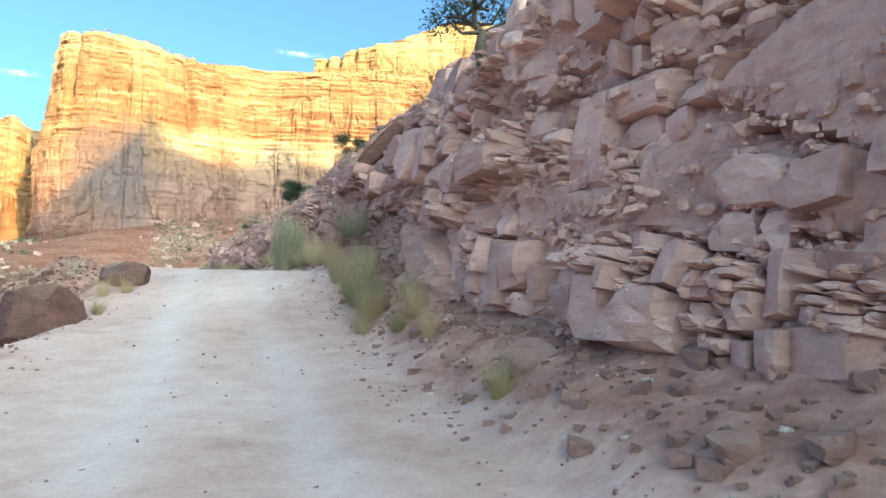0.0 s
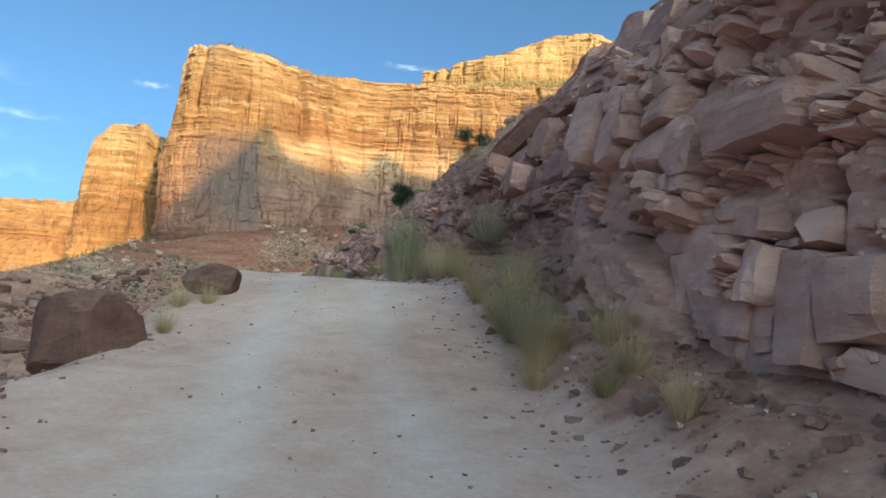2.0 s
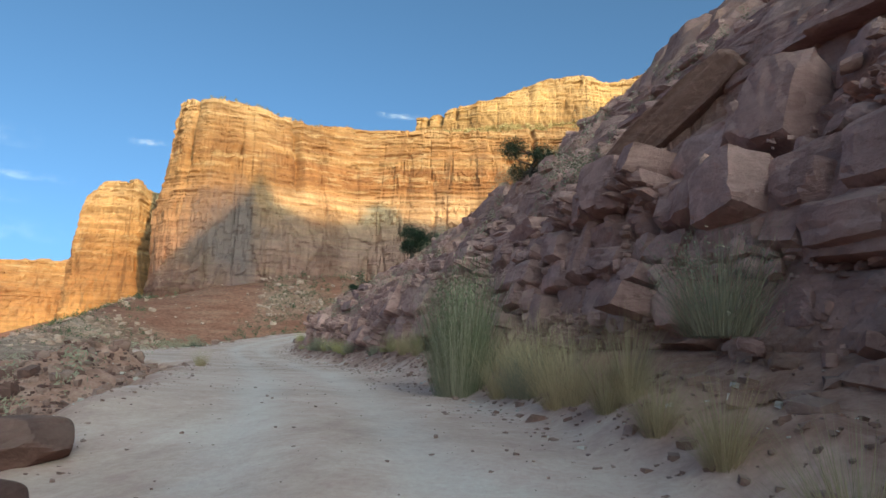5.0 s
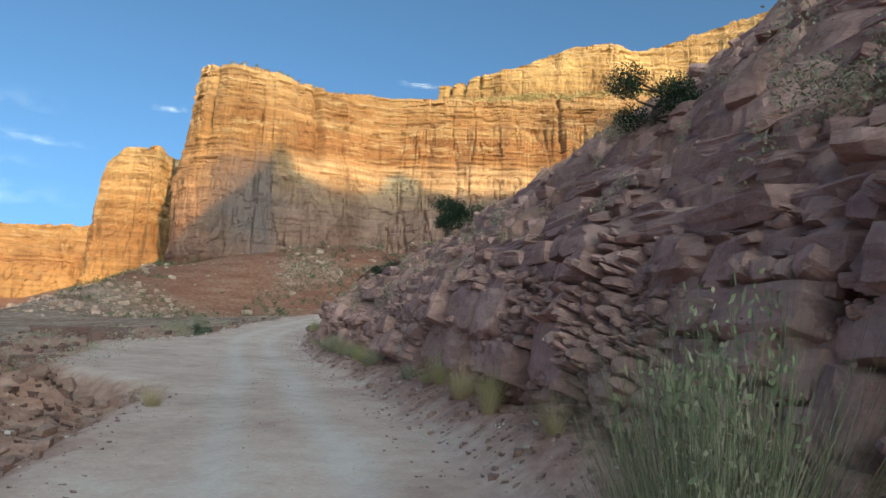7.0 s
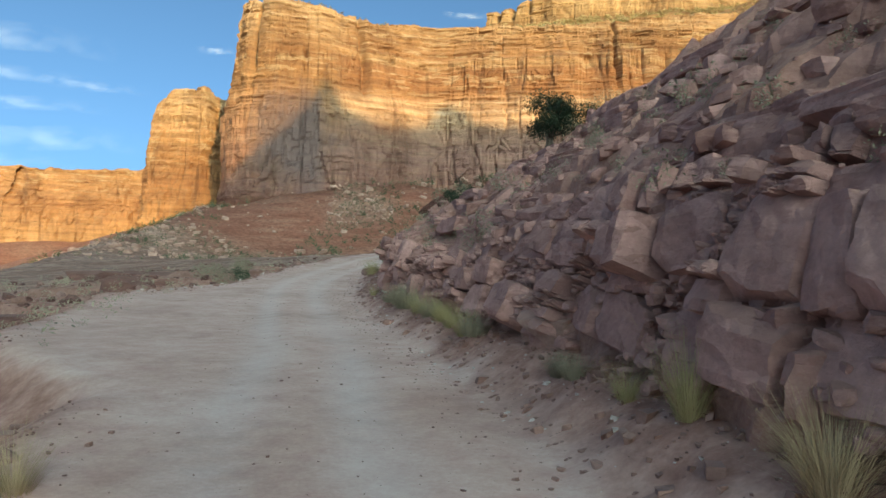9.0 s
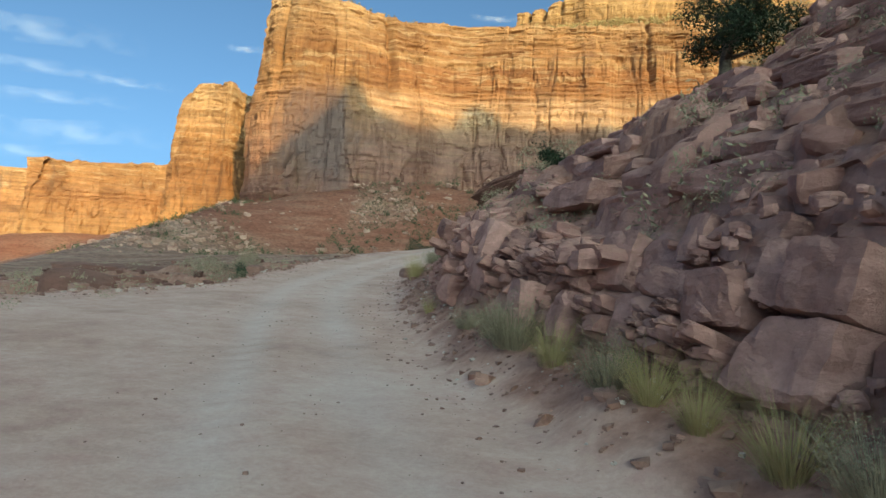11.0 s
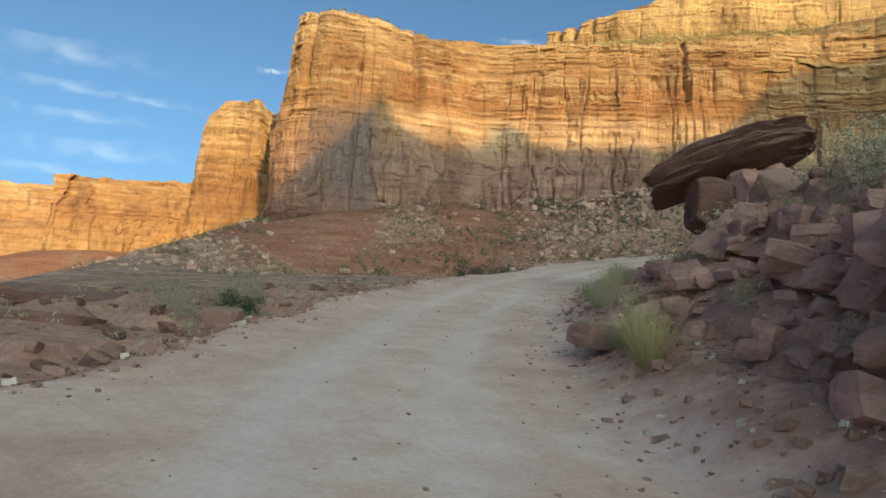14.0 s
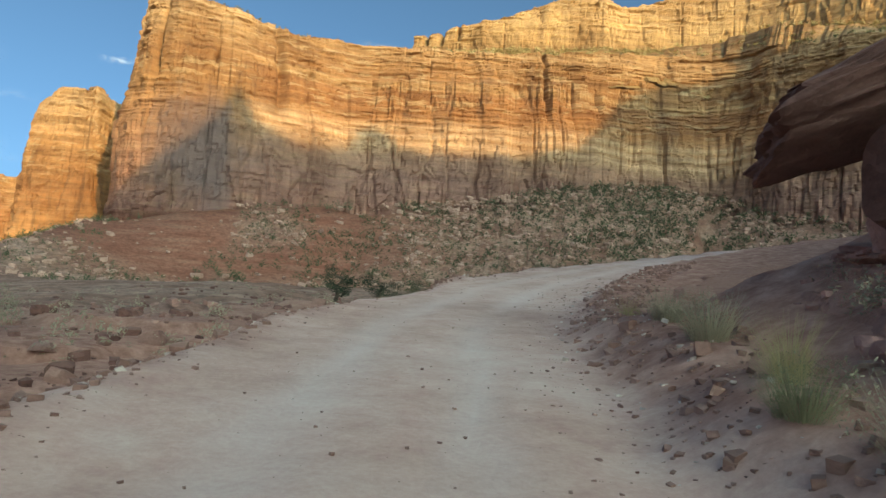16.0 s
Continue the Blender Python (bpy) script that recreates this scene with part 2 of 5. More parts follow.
RIM = mesa_material("pale_rim_sandstone", [
    (0.0, (0.27, 0.18, 0.085)), (0.25, (0.30, 0.18, 0.082)), (0.5, (0.44, 0.285, 0.140)), (0.8, (0.42, 0.265, 0.130)), (1.0, (0.36, 0.221, 0.106))], 205, 320)
FAR = mesa_material("far_cliff_sandstone", [
    (0.0, (0.36, 0.205, 0.093)), (0.30, (0.33, 0.175, 0.078)), (0.5, (0.285, 0.138, 0.062)), (0.75, (0.32, 0.17, 0.076)), (1.0, (0.40, 0.25, 0.13))], 0, 150)


def ground_material():
    """Pale dusty dirt on the road, red soil and grey talus off it, each with stones and stains of its own."""
    m, n, l, b = shader("dirt_and_talus", 0.97)
    p = place(n)
    att = n.new("ShaderNodeAttribute")
    att.attribute_name = "track"
    sep = n.new("ShaderNodeSeparateColor")
    l.new(att.outputs["Color"], sep.inputs[0])
    big = node_noise(n, l, p, 0.35, 5, 0.6)
    fine = node_noise(n, l, p, 14, 8, 0.7)
    mid = node_noise(n, l, p, 2.2, 6, 0.65)
    far = node_noise(n, l, p, 0.06, 7, 0.7)
    road = node_ramp(n, l, big, [(0.3, (0.53, 0.325, 0.260)), (0.5, (0.645, 0.425, 0.352)), (0.7, (0.72, 0.51, 0.435))])
    road = node_mix(n, l, 0.5, road, node_ramp(n, l, mid, [(0.32, (0.33, 0.32, 0.31)), (0.68, (0.62, 0.61, 0.60))]), "OVERLAY")
    lane = n.new("ShaderNodeAttribute")
    lane.attribute_name = "lane"
    road = node_mix(n, l, node_math(n, l, "MULTIPLY", lane.outputs["Fac"], 0.8), road, (0.76, 0.59, 0.53))
    soil = node_ramp(n, l, mid, [(0.3, (0.25, 0.113, 0.081)), (0.5, (0.395, 0.203, 0.150)), (0.7, (0.55, 0.32, 0.247))])
    talus = node_ramp(n, l, far, [(0.3, (0.20, 0.095, 0.066)), (0.48, (0.265, 0.152, 0.112)), (0.62, (0.36, 0.235, 0.178)), (0.75, (0.25, 0.172, 0.125))])
    speck = node_noise(n, l, p, 0.45, 6, 0.75)
    talus = node_mix(n, l, 0.75, talus, node_ramp(n, l, speck, [(0.36, (0.22, 0.21, 0.20)), (0.5, (0.5, 0.5, 0.5)), (0.62, (0.74, 0.73, 0.70))]), "OVERLAY")
    red = node_ramp(n, l, node_noise(n, l, p, 0.10, 5, 0.6, (0.35, 0.35, 3.0)), [(0.32, (0.20, 0.074, 0.048)), (0.5, (0.255, 0.106, 0.070)), (0.68, (0.285, 0.140, 0.096))])
    red = node_mix(n, l, 0.6, red, node_ramp(n, l, speck, [(0.36, (0.24, 0.23, 0.22)), (0.5, (0.5, 0.5, 0.5)), (0.64, (0.72, 0.70, 0.68))]), "OVERLAY")
    col = node_mix(n, l, sep.outputs["Red"], soil, road)
    col = node_mix(n, l, sep.outputs["Green"], col, talus)
    col = node_mix(n, l, sep.outputs["Blue"], col, red)
    col = node_mix(n, l, 0.45, col, node_ramp(n, l, fine, [(0.3, (0.36, 0.36, 0.36)), (0.7, (0.64, 0.64, 0.63))]), "OVERLAY")
    l.new(col, b.inputs["Base Color"])
    node_bump(n, l, b, node_math(n, l, "ADD", node_math(n, l, "MULTIPLY", fine, 0.3), mid), 0.6, 0.05)
    return m


GROUND = ground_material()

# ---- the line of the road and of the cliffs ----
ROAD, ROAD_S = spline([
    (6, -24, -1.2), (3, -10, -0.5), (0, 0, 0), (-1.45, 4.4, 0.30), (-3.4, 10.5, 0.95), (-4.7, 14.8, 1.85), (-5.75, 18.4, 2.75),
    (-7.4, 22.9, 3.10), (-10.3, 30.2, 3.47), (-14.8, 40, 3.78), (-18.9, 47.7, 4.12), (-22.4, 54.9, 4.6), (-24.8, 62.4, 5.25),
    (-26, 70, 6.0), (-26, 78, 6.9), (-23.5, 88, 8.3), (-18, 99, 10.1), (-6, 109, 12.7), (12, 117, 15.6), (36, 123, 18.5)], 0.25)
ROAD_T = np.gradient(ROAD[:, :2], axis=0)
ROAD_T /= np.linalg.norm(ROAD_T, axis=1)[:, None]


def on_road(x, y):
    """Station, offset to the right and road height of places."""
    x, y = np.ravel(x), np.ravel(y)
    s, off, z = np.empty_like(x), np.empty_like(x), np.empty_like(x)
    for a in range(0, len(x), 4000):
        dx, dy = x[a:a + 4000, None] - ROAD[None, :, 0], y[a:a + 4000, None] - ROAD[None, :, 1]
        i = np.argmin(dx * dx + dy * dy, axis=1)
        k = np.arange(len(i))
        ex, ey = dx[k, i], dy[k, i]
        side = ex * ROAD_T[i, 1] - ey * ROAD_T[i, 0]
        s[a:a + 4000], z[a:a + 4000] = ROAD_S[i], ROAD[i, 2]
        off[a:a + 4000] = np.sign(side) * np.hypot(ex, ey)
    return s, off, z


def at_road(s, off, up=0.0):
    """The place at a station and an offset to the right."""
    i = int(np.clip(round(s / 0.25), 0, len(ROAD) - 1))
    return Vector((ROAD[i, 0] + ROAD_T[i, 1] * off, ROAD[i, 1] - ROAD_T[i, 0] * off, ROAD[i, 2] + up))


def station(y):
    """The station at which the road passes a y, on its first stretch."""
    return float(np.interp(y, ROAD[:int(118 / 0.25), 1], ROAD_S[:int(118 / 0.25)]))


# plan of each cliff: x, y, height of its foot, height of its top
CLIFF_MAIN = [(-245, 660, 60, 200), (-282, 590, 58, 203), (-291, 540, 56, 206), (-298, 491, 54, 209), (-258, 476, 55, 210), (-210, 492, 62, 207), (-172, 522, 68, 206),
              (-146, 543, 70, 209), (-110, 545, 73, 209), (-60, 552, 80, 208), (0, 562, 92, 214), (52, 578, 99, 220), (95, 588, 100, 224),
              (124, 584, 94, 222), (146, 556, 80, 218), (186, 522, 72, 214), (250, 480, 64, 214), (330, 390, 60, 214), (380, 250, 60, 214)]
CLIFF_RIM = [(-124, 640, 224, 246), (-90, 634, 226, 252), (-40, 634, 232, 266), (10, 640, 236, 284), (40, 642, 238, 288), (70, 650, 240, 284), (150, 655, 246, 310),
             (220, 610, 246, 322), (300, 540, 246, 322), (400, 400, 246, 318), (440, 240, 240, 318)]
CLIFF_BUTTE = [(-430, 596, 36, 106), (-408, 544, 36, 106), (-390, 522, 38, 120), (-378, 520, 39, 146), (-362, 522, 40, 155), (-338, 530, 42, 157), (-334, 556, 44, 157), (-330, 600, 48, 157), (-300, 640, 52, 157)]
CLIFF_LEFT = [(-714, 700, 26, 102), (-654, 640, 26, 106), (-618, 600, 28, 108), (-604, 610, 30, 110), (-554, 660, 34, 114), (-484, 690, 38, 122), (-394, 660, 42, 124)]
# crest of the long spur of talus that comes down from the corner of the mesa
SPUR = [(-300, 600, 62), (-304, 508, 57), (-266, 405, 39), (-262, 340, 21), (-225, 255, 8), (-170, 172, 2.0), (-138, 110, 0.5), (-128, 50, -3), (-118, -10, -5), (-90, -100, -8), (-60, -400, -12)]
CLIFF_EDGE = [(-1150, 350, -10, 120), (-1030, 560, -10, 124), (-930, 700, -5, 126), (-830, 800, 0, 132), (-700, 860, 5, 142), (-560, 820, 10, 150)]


def ground_height(x, y):
    """Height of the ground, and how much of it is road, talus and red slope."""
    x, y = np.ravel(x).astype(float), np.ravel(y).astype(float)
    s, off, zr = on_road(x, y)
    # open ground: a bench beside the road that falls into the canyon on the left
    bench = np.interp(y, [-60, 0, 12, 20, 30, 45, 65, 85, 130, 250], [-3, -1.0, -0.3, 0.9, 2.7, 3.3, 4.0, 5.6, 8.5, 13])
    bench = bench - 2.0 * smooth(35, 110, -x - 0.25 * (y - 40))
    bench = bench - 1.7 * smooth(12, 42, -off)
    bench = bench + 0.55 * fbm(x / 5.5, y / 5.5, 0, 4, 0.55, 3) + 1.6 * fbm(x / 30, y / 30, 0, 4, 0.5, 4) * smooth(20, 80, np.abs(off))
    step = 0.55 * np.round((bench + 0.5 * fbm(x / 9, y / 9, 0, 4, 0.55, 24)) / 0.55) + 0.22 * fbm(x / 1.7, y / 1.7, 0, 4, 0.6, 25)
    bench = bench + (step - bench) * 0.75 * smooth(7, 12, -off)
    # talus aprons below the cliffs
    apron, near = np.full_like(x, -1e3), np.full_like(x, 1e4)
    low = np.full_like(x, -46.0)
    for plan in (CLIFF_MAIN, CLIFF_BUTTE, CLIFF_LEFT, CLIFF_EDGE):
        c, _ = spline(plan, 12)
        for a in range(0, len(x), 8000):
            d = np.hypot(x[a:a + 8000, None] - c[None, :, 0], y[a:a + 8000, None] - c[None, :, 1])
            i = np.argmin(d, axis=1)
            dm = d[np.arange(len(i)), i]
            low[a:a + 8000] = np.maximum(low[a:a + 8000], -46 + (c[i, 2] + 50) * np.maximum(1 - dm / 260.0, 0) ** 1.15) if plan is not CLIFF_MAIN else low[a:a + 8000]
            h = -1e3 if plan in (CLIFF_LEFT, CLIFF_EDGE) else c[i, 2] + 10 - 0.68 * dm + 0.0006 * dm * dm
            apron[a:a + 8000] = np.maximum(apron[a:a + 8000], h)
            near[a:a + 8000] = np.minimum(near[a:a + 8000], dm)
    gully = fbm(x / 26, y / 26, 0, 5, 0.55, 8)
    apron = apron + gully * 3.2 * smooth(5, 60, near) * smooth(350, 200, near)
    over = (np.where(near < 380, apron, -1e3) - bench) / 5.0
    z = bench + 5.0 * np.log1p(np.exp(np.clip(over, -30, 30))) * smooth(30, 90, np.abs(off))
    # the spur of talus, and the canyon that falls away on its far side
    c, _ = spline(SPUR, 4)
    ct = np.gradient(c[:, :2], axis=0)
    ct /= np.linalg.norm(ct, axis=1)[:, None]
    for a in range(0, len(x), 8000):
        dx, dy = x[a:a + 8000, None] - c[None, :, 0], y[a:a + 8000, None] - c[None, :, 1]
        i = np.argmin(dx * dx + dy * dy, axis=1)
        k = np.arange(len(i))
        dm = np.hypot(dx[k, i], dy[k, i])
        outer = ct[i, 0] * dy[k, i] - ct[i, 1] * dx[k, i] < 0
        rough = 1.3 * gully[a:a + 8000] * smooth(0, 25, dm)
        crest = c[i, 2] + rough
        inner = crest + (z[a:a + 8000] - crest) * smooth(0, 70, dm)
        fall = np.maximum(crest - 0.45 * np.maximum(dm - 4, 0) + rough, low[a:a + 8000] + rough)
        z[a:a + 8000] = np.where(outer, fall, inner)
    # the road bed, its ruts, the low berm on its left and the bank on its right
    rut = -0.035 * np.exp(-((np.abs(off + 0.1) - 0.85) / 0.30) ** 2)
    bed = zr + rut + 0.02 * fbm(x / 0.9, y / 0.9, 0, 4, 0.6, 5) + 0.05 * fbm(x / 4, y / 4, 0, 3, 0.5, 6)
    bed = bed - 0.17 * np.clip(-off, 0, 4) * smooth(11, 15, y) * smooth(24, 19, y)
    wide = 3.6 * smooth(37, 42, y) * smooth(60, 53, y)              # a turnout on the outer side
    left = smooth(2.6, 5.2 - 1.2 * np.exp(-((y - 33.0) / 5.0) ** 2), -off - wide + 0.5 * fbm(s / 4, 0 * s, 0, 3, 0.5, 7))
    berm = 0.22 * np.exp(-((off + 3.3 + wide) / 0.7) ** 2) * (0.6 + fbm(s / 2.5, 0 * s, 5, 3, 0.5, 9))
    bank_left = 1.15 * np.exp(-((off + 5.7) / 1.7) ** 2 - ((y - 33.0) / 4.2) ** 2)
    z = z + bank_left * (1 + 0.8 * fbm(x / 0.8, y / 0.8, 0, 4, 0.6, 20))
    z = bed + berm + (z - bed) * left * (off < 0)
    rise = np.maximum(off - 2.35 - 0.25 * fbm(s / 2.5, 0 * s, 2, 3, 0.5, 13), 0)
    bank = 0.62 * smooth(0, 1.3, rise) + 0.55 * np.maximum(rise - 1.7, 0)
    bank = np.minimum(bank, 0.30 + 30 * (1 - smooth(68, 75, y) * smooth(26, 12, off)))
    right = np.where(off > 0, np.minimum(bank, 30) + 0.10 * fbm(x / 0.6, y / 0.6, 0, 4, 0.6, 10) * smooth(0, 0.8, rise), 0)
    z = z + right
    track = smooth(3.3, 2.4, np.abs(off + 0.15) - wide * (off < 0) + 0.55 * fbm(x / 1.3, y / 1.3, 0, 4, 0.6, 11))
    talus = smooth(7, 30, np.abs(off) + 4 * fbm(x / 7, y / 7, 0, 3, 0.5, 19)) * (off < 0) + smooth(60, 90, np.abs(off)) * (off > 0)
    red = smooth(125, 75, near) * smooth(-0.45, 0.15, fbm(x / 60, y / 60, 0, 3, 0.5, 12) + 0.35 * smooth(-60, -200, x)) * (0.15 + 0.85 * smooth(-20, -150, x))
    ruts = np.exp(-((np.abs(off + 0.1 + 0.25 * fbm(s / 9, 0 * s, 1, 2, 0.5, 14)) - 0.85) / 0.34) ** 2) * (0.65 + 0.6 * fbm(s / 3, off / 0.3, 0, 3, 0.5, 15))
    return z, track, talus, red, ruts


def build_ground():
    def axis(lo, hi, a, b, fine, grow):
        mid = list(np.arange(a, b, fine))
        for start, end, sign in ((a, lo, -1), (b, hi, 1)):
            v, d, part_ = start, fine, []
            while (v - end) * sign < 0:
                d = min(d * grow, 90)
                v += d * sign
                part_.append(v)
            mid = part_[::-1] + mid if sign < 0 else mid + part_
        return np.array(mid)

    gx, gy = axis(-4600, 4600, -36, 7, 0.32, 1.07), axis(-4600, 4600, -2, 80, 0.32, 1.07)
    X, Y = np.meshgrid(gx, gy)
    z, track, talus, red, ruts = ground_height(X, Y)
    me = grid_mesh("ground", np.stack([X, Y, z.reshape(X.shape)], -1), GROUND, True)
    col = me.color_attributes.new("track", "FLOAT_COLOR", "POINT")
    col.data.foreach_set("color", np.stack([track, talus, red, np.ones_like(red)], 1).astype(np.float32).ravel())
    me.attributes.new("lane", "FLOAT", "POINT").data.foreach_set("value", np.clip(ruts, 0, 1).astype(np.float32))
    tagged(new("ground", me), "pale dusty dirt road through red soil and talus", "ground", kind="structure")


build_ground()


# ---- the cliffs of the canyon ----
def build_cliff(name, plan, mat, label, step, rise, profile, back, seed, flute=1.0, cracks=(), low=-0.12):
    """A cliff over its plan: a wall of beds and buttresses that steps back as it rises, with its top behind it."""
    c, s = spline(plan, step)
    t = np.gradient(c[:, :2], axis=0)
    t /= np.linalg.norm(t, axis=1)[:, None]
    inward = np.stack([-t[:, 1], t[:, 0]], 1)
    rows = int(rise)
    h = np.linspace(low, 1, rows)
    H, S = np.meshgrid(h, s, indexing="ij")
    foot, top = c[None, :, 2], c[None, :, 3]
    uneven = 2.2 * fbm(s / 22, 0 * s, 0, 4, 0.5, seed + 40) + 1.2 * np.round(1.5 * fbm(s / 7, 0 * s, 3, 2, 0.5, seed + 41))
    Z = foot + (top + uneven[None] - foot) * H
    set_back = np.interp(H, [p[0] for p in profile], [p[1] for p in profile])
    if seed == 21:
        set_back = set_back * (0.45 + 0.55 * smooth(-265, -190, c[None, :, 0]))
    zb = Z + 2.0 * fbm(S / 90, 0 * S, 0, 2, 0.5, seed)
    course = zb / 2.3 + 1.2 * vnoise(zb / 11, 0 * S, 0, seed + 8)
    bed = np.floor(course).astype(np.int64)
    rnd = hash01(bed, bed * 0, bed * 0, seed)
    run = np.floor(S / (9 + 16 * rnd) + 7 * rnd + 0.35 * fbm(S / 5, zb / 3, 0, 2, 0.5, seed + 1)).astype(np.int64)
    ledge = 2.8 * (hash01(bed, run, bed * 0 + 1, seed) - 0.45) * smooth(0.0, 0.3, course - bed) + 1.6 * (rnd - 0.5)
    big = 7.0 * fbm(S / 55, Z / 260, 0, 3, 0.5, seed + 3)
    column = 2.4 * np.round(2.2 * fbm(S / 21, Z / 150, 0, 2, 0.5, seed + 4)) + 1.3 * np.round(2.2 * fbm(S / 10, Z / 19, 0, 2, 0.5, seed + 6))
    joint = -3.6 * np.exp(-(fbm(S / 19, Z / 140, 0, 3, 0.5, seed + 2) / 0.045) ** 2) - 1.4 * np.exp(-(fbm(S / 7, Z / 45, 5, 2, 0.5, seed + 12) / 0.06) ** 2)
    ledgy = np.interp(H, [0, 0.06, 0.42, 0.46, 0.59, 0.63, 0.75, 0.79, 1.0], [0.5, 0.15, 0.15, 0.8, 0.8, 0.25, 0.25, 0.95, 0.9])
    out = big + flute * (1 - 0.7 * ledgy) * (column + 0.9 * joint) + ledgy * ledge + 0.35 * fbm(S / 3.0, Z / 3.0, 0, 3, 0.6, seed + 5)
    out = out * smooth(-0.12, 0.05, H)
    for at, width, depth in cracks:
        out = out - depth * np.exp(-((S - at - 1.5 * fbm(Z / 12, 0 * Z, 0, 2, 0.5, seed + 7)) / width) ** 2) * smooth(0.45, 0.62, H)
    inset = set_back - out
    X = c[None, :, 0] + inward[None, :, 0] * inset
    Y = c[None, :, 1] + inward[None, :, 1] * inset
    wall = np.stack([X, Y, Z], -1)
    # the top runs back from the rim
    far, last = [], inset[-1]
    reach = 0.04 + 0.96 * smooth(-215, -120, c[:, 0]) if seed == 21 else 1.0
    reach = reach * (1 - 0.92 * np.exp(-((c[:, 0] - 140) / 60) ** 2)) if seed == 21 else reach
    for k, b in enumerate(back):
        px = c[:, 0] + inward[:, 0] * (last + b[0] * reach)
        py = c[:, 1] + inward[:, 1] * (last + b[0] * reach)
        far.append(np.stack([px, py, Z[-1] + b[1] * (1 if seed != 21 else smooth(-130, -60, c[:, 0])) + 0.8 * fbm(px / 9, py / 9, 0, 3, 0.5, seed + 9)], -1))
    grid = np.concatenate([wall, np.array(far)], 0)
    ob = new(name, grid_mesh(name, grid, mat))
    tagged(ob, label, "cliff", kind="structure")
    return grid


PROFILE = [(-0.12, -14), (0, 0), (0.06, 1), (0.42, 5), (0.47, 8), (0.58, 15), (0.62, 16), (0.78, 19), (0.80, 21.5), (0.92, 24), (0.94, 27), (1, 28)]
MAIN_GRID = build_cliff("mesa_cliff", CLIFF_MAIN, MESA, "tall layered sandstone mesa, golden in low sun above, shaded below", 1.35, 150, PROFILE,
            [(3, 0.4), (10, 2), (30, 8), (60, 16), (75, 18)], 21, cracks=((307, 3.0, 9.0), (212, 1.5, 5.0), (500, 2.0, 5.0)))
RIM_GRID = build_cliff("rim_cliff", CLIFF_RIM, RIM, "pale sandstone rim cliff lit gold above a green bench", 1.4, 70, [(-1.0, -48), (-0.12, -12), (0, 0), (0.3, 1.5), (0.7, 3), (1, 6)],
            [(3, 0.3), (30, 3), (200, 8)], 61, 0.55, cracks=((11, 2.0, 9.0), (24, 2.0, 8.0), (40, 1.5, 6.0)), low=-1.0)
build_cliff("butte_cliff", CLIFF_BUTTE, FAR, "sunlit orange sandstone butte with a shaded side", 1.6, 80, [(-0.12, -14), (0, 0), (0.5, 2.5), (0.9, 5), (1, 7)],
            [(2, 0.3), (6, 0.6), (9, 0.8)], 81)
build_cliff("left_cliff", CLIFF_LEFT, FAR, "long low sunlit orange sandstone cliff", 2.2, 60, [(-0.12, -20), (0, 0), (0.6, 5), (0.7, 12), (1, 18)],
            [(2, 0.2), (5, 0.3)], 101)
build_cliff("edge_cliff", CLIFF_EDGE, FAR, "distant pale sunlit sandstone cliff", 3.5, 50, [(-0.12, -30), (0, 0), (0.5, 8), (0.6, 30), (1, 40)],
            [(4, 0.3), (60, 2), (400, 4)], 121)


def build_south_rim():
    """The canyon rim behind the road that keeps the evening sun off it."""
    toward = np.array([math.sin(SUN_AZ), math.cos(SUN_AZ)])
    across = np.array([toward[1], -toward[0]])
    knots = [(-1100, 720), (-600, 742), (-463, 736), (-437, 735), (-412, 722), (-387, 695), (-373, 681), (-340, 675), (-290, 676), (-258, 687), (-251, 698), (-243, 710), (-234, 706), (-227, 691), (-195, 685), (-168, 689), (-157, 696), (-146, 724), (-132, 699), (-114, 678), (-100, 667), (-87, 658), (-70, 640), (-50, 620), (-26, 600), (-10, 582), (14, 545), (38, 500), (70, 460), (150, 400), (400, 260)]
    q = np.arange(-1100, 400, 4.0)
    top = np.interp(q, [k[0] for k in knots], [k[1] for k in knots]) + 2.0 * fbm(q / 9, 0 * q, 0, 3, 0.5, 140)
    rows = []
    for d, f in ((-120, -0.1), (-40, 0.30), (-30, 0.55), (-8, 0.62), (0, 1.0), (60, 1.0), (120, 0.5), (260, -0.1)):
        away = 1600 + d + 5 * fbm(q / 40, 0 * q, f * 3, 3, 0.5, 141)
        rows.append(np.stack([toward[0] * away + across[0] * q, toward[1] * away + across[1] * q, top * f], -1))
    tagged(new("south_rim", grid_mesh("south_rim", np.array(rows), MESA)), "high sandstone canyon rim behind the road", "cliff", kind="structure")


build_south_rim()


# ---- the rock cut on the right of the road ----
CUT_S = np.concatenate([np.arange(station(-9.0), station(24), 0.085), np.arange(station(24), station(46), 0.1), np.arange(station(46), 122.0, 0.12)])


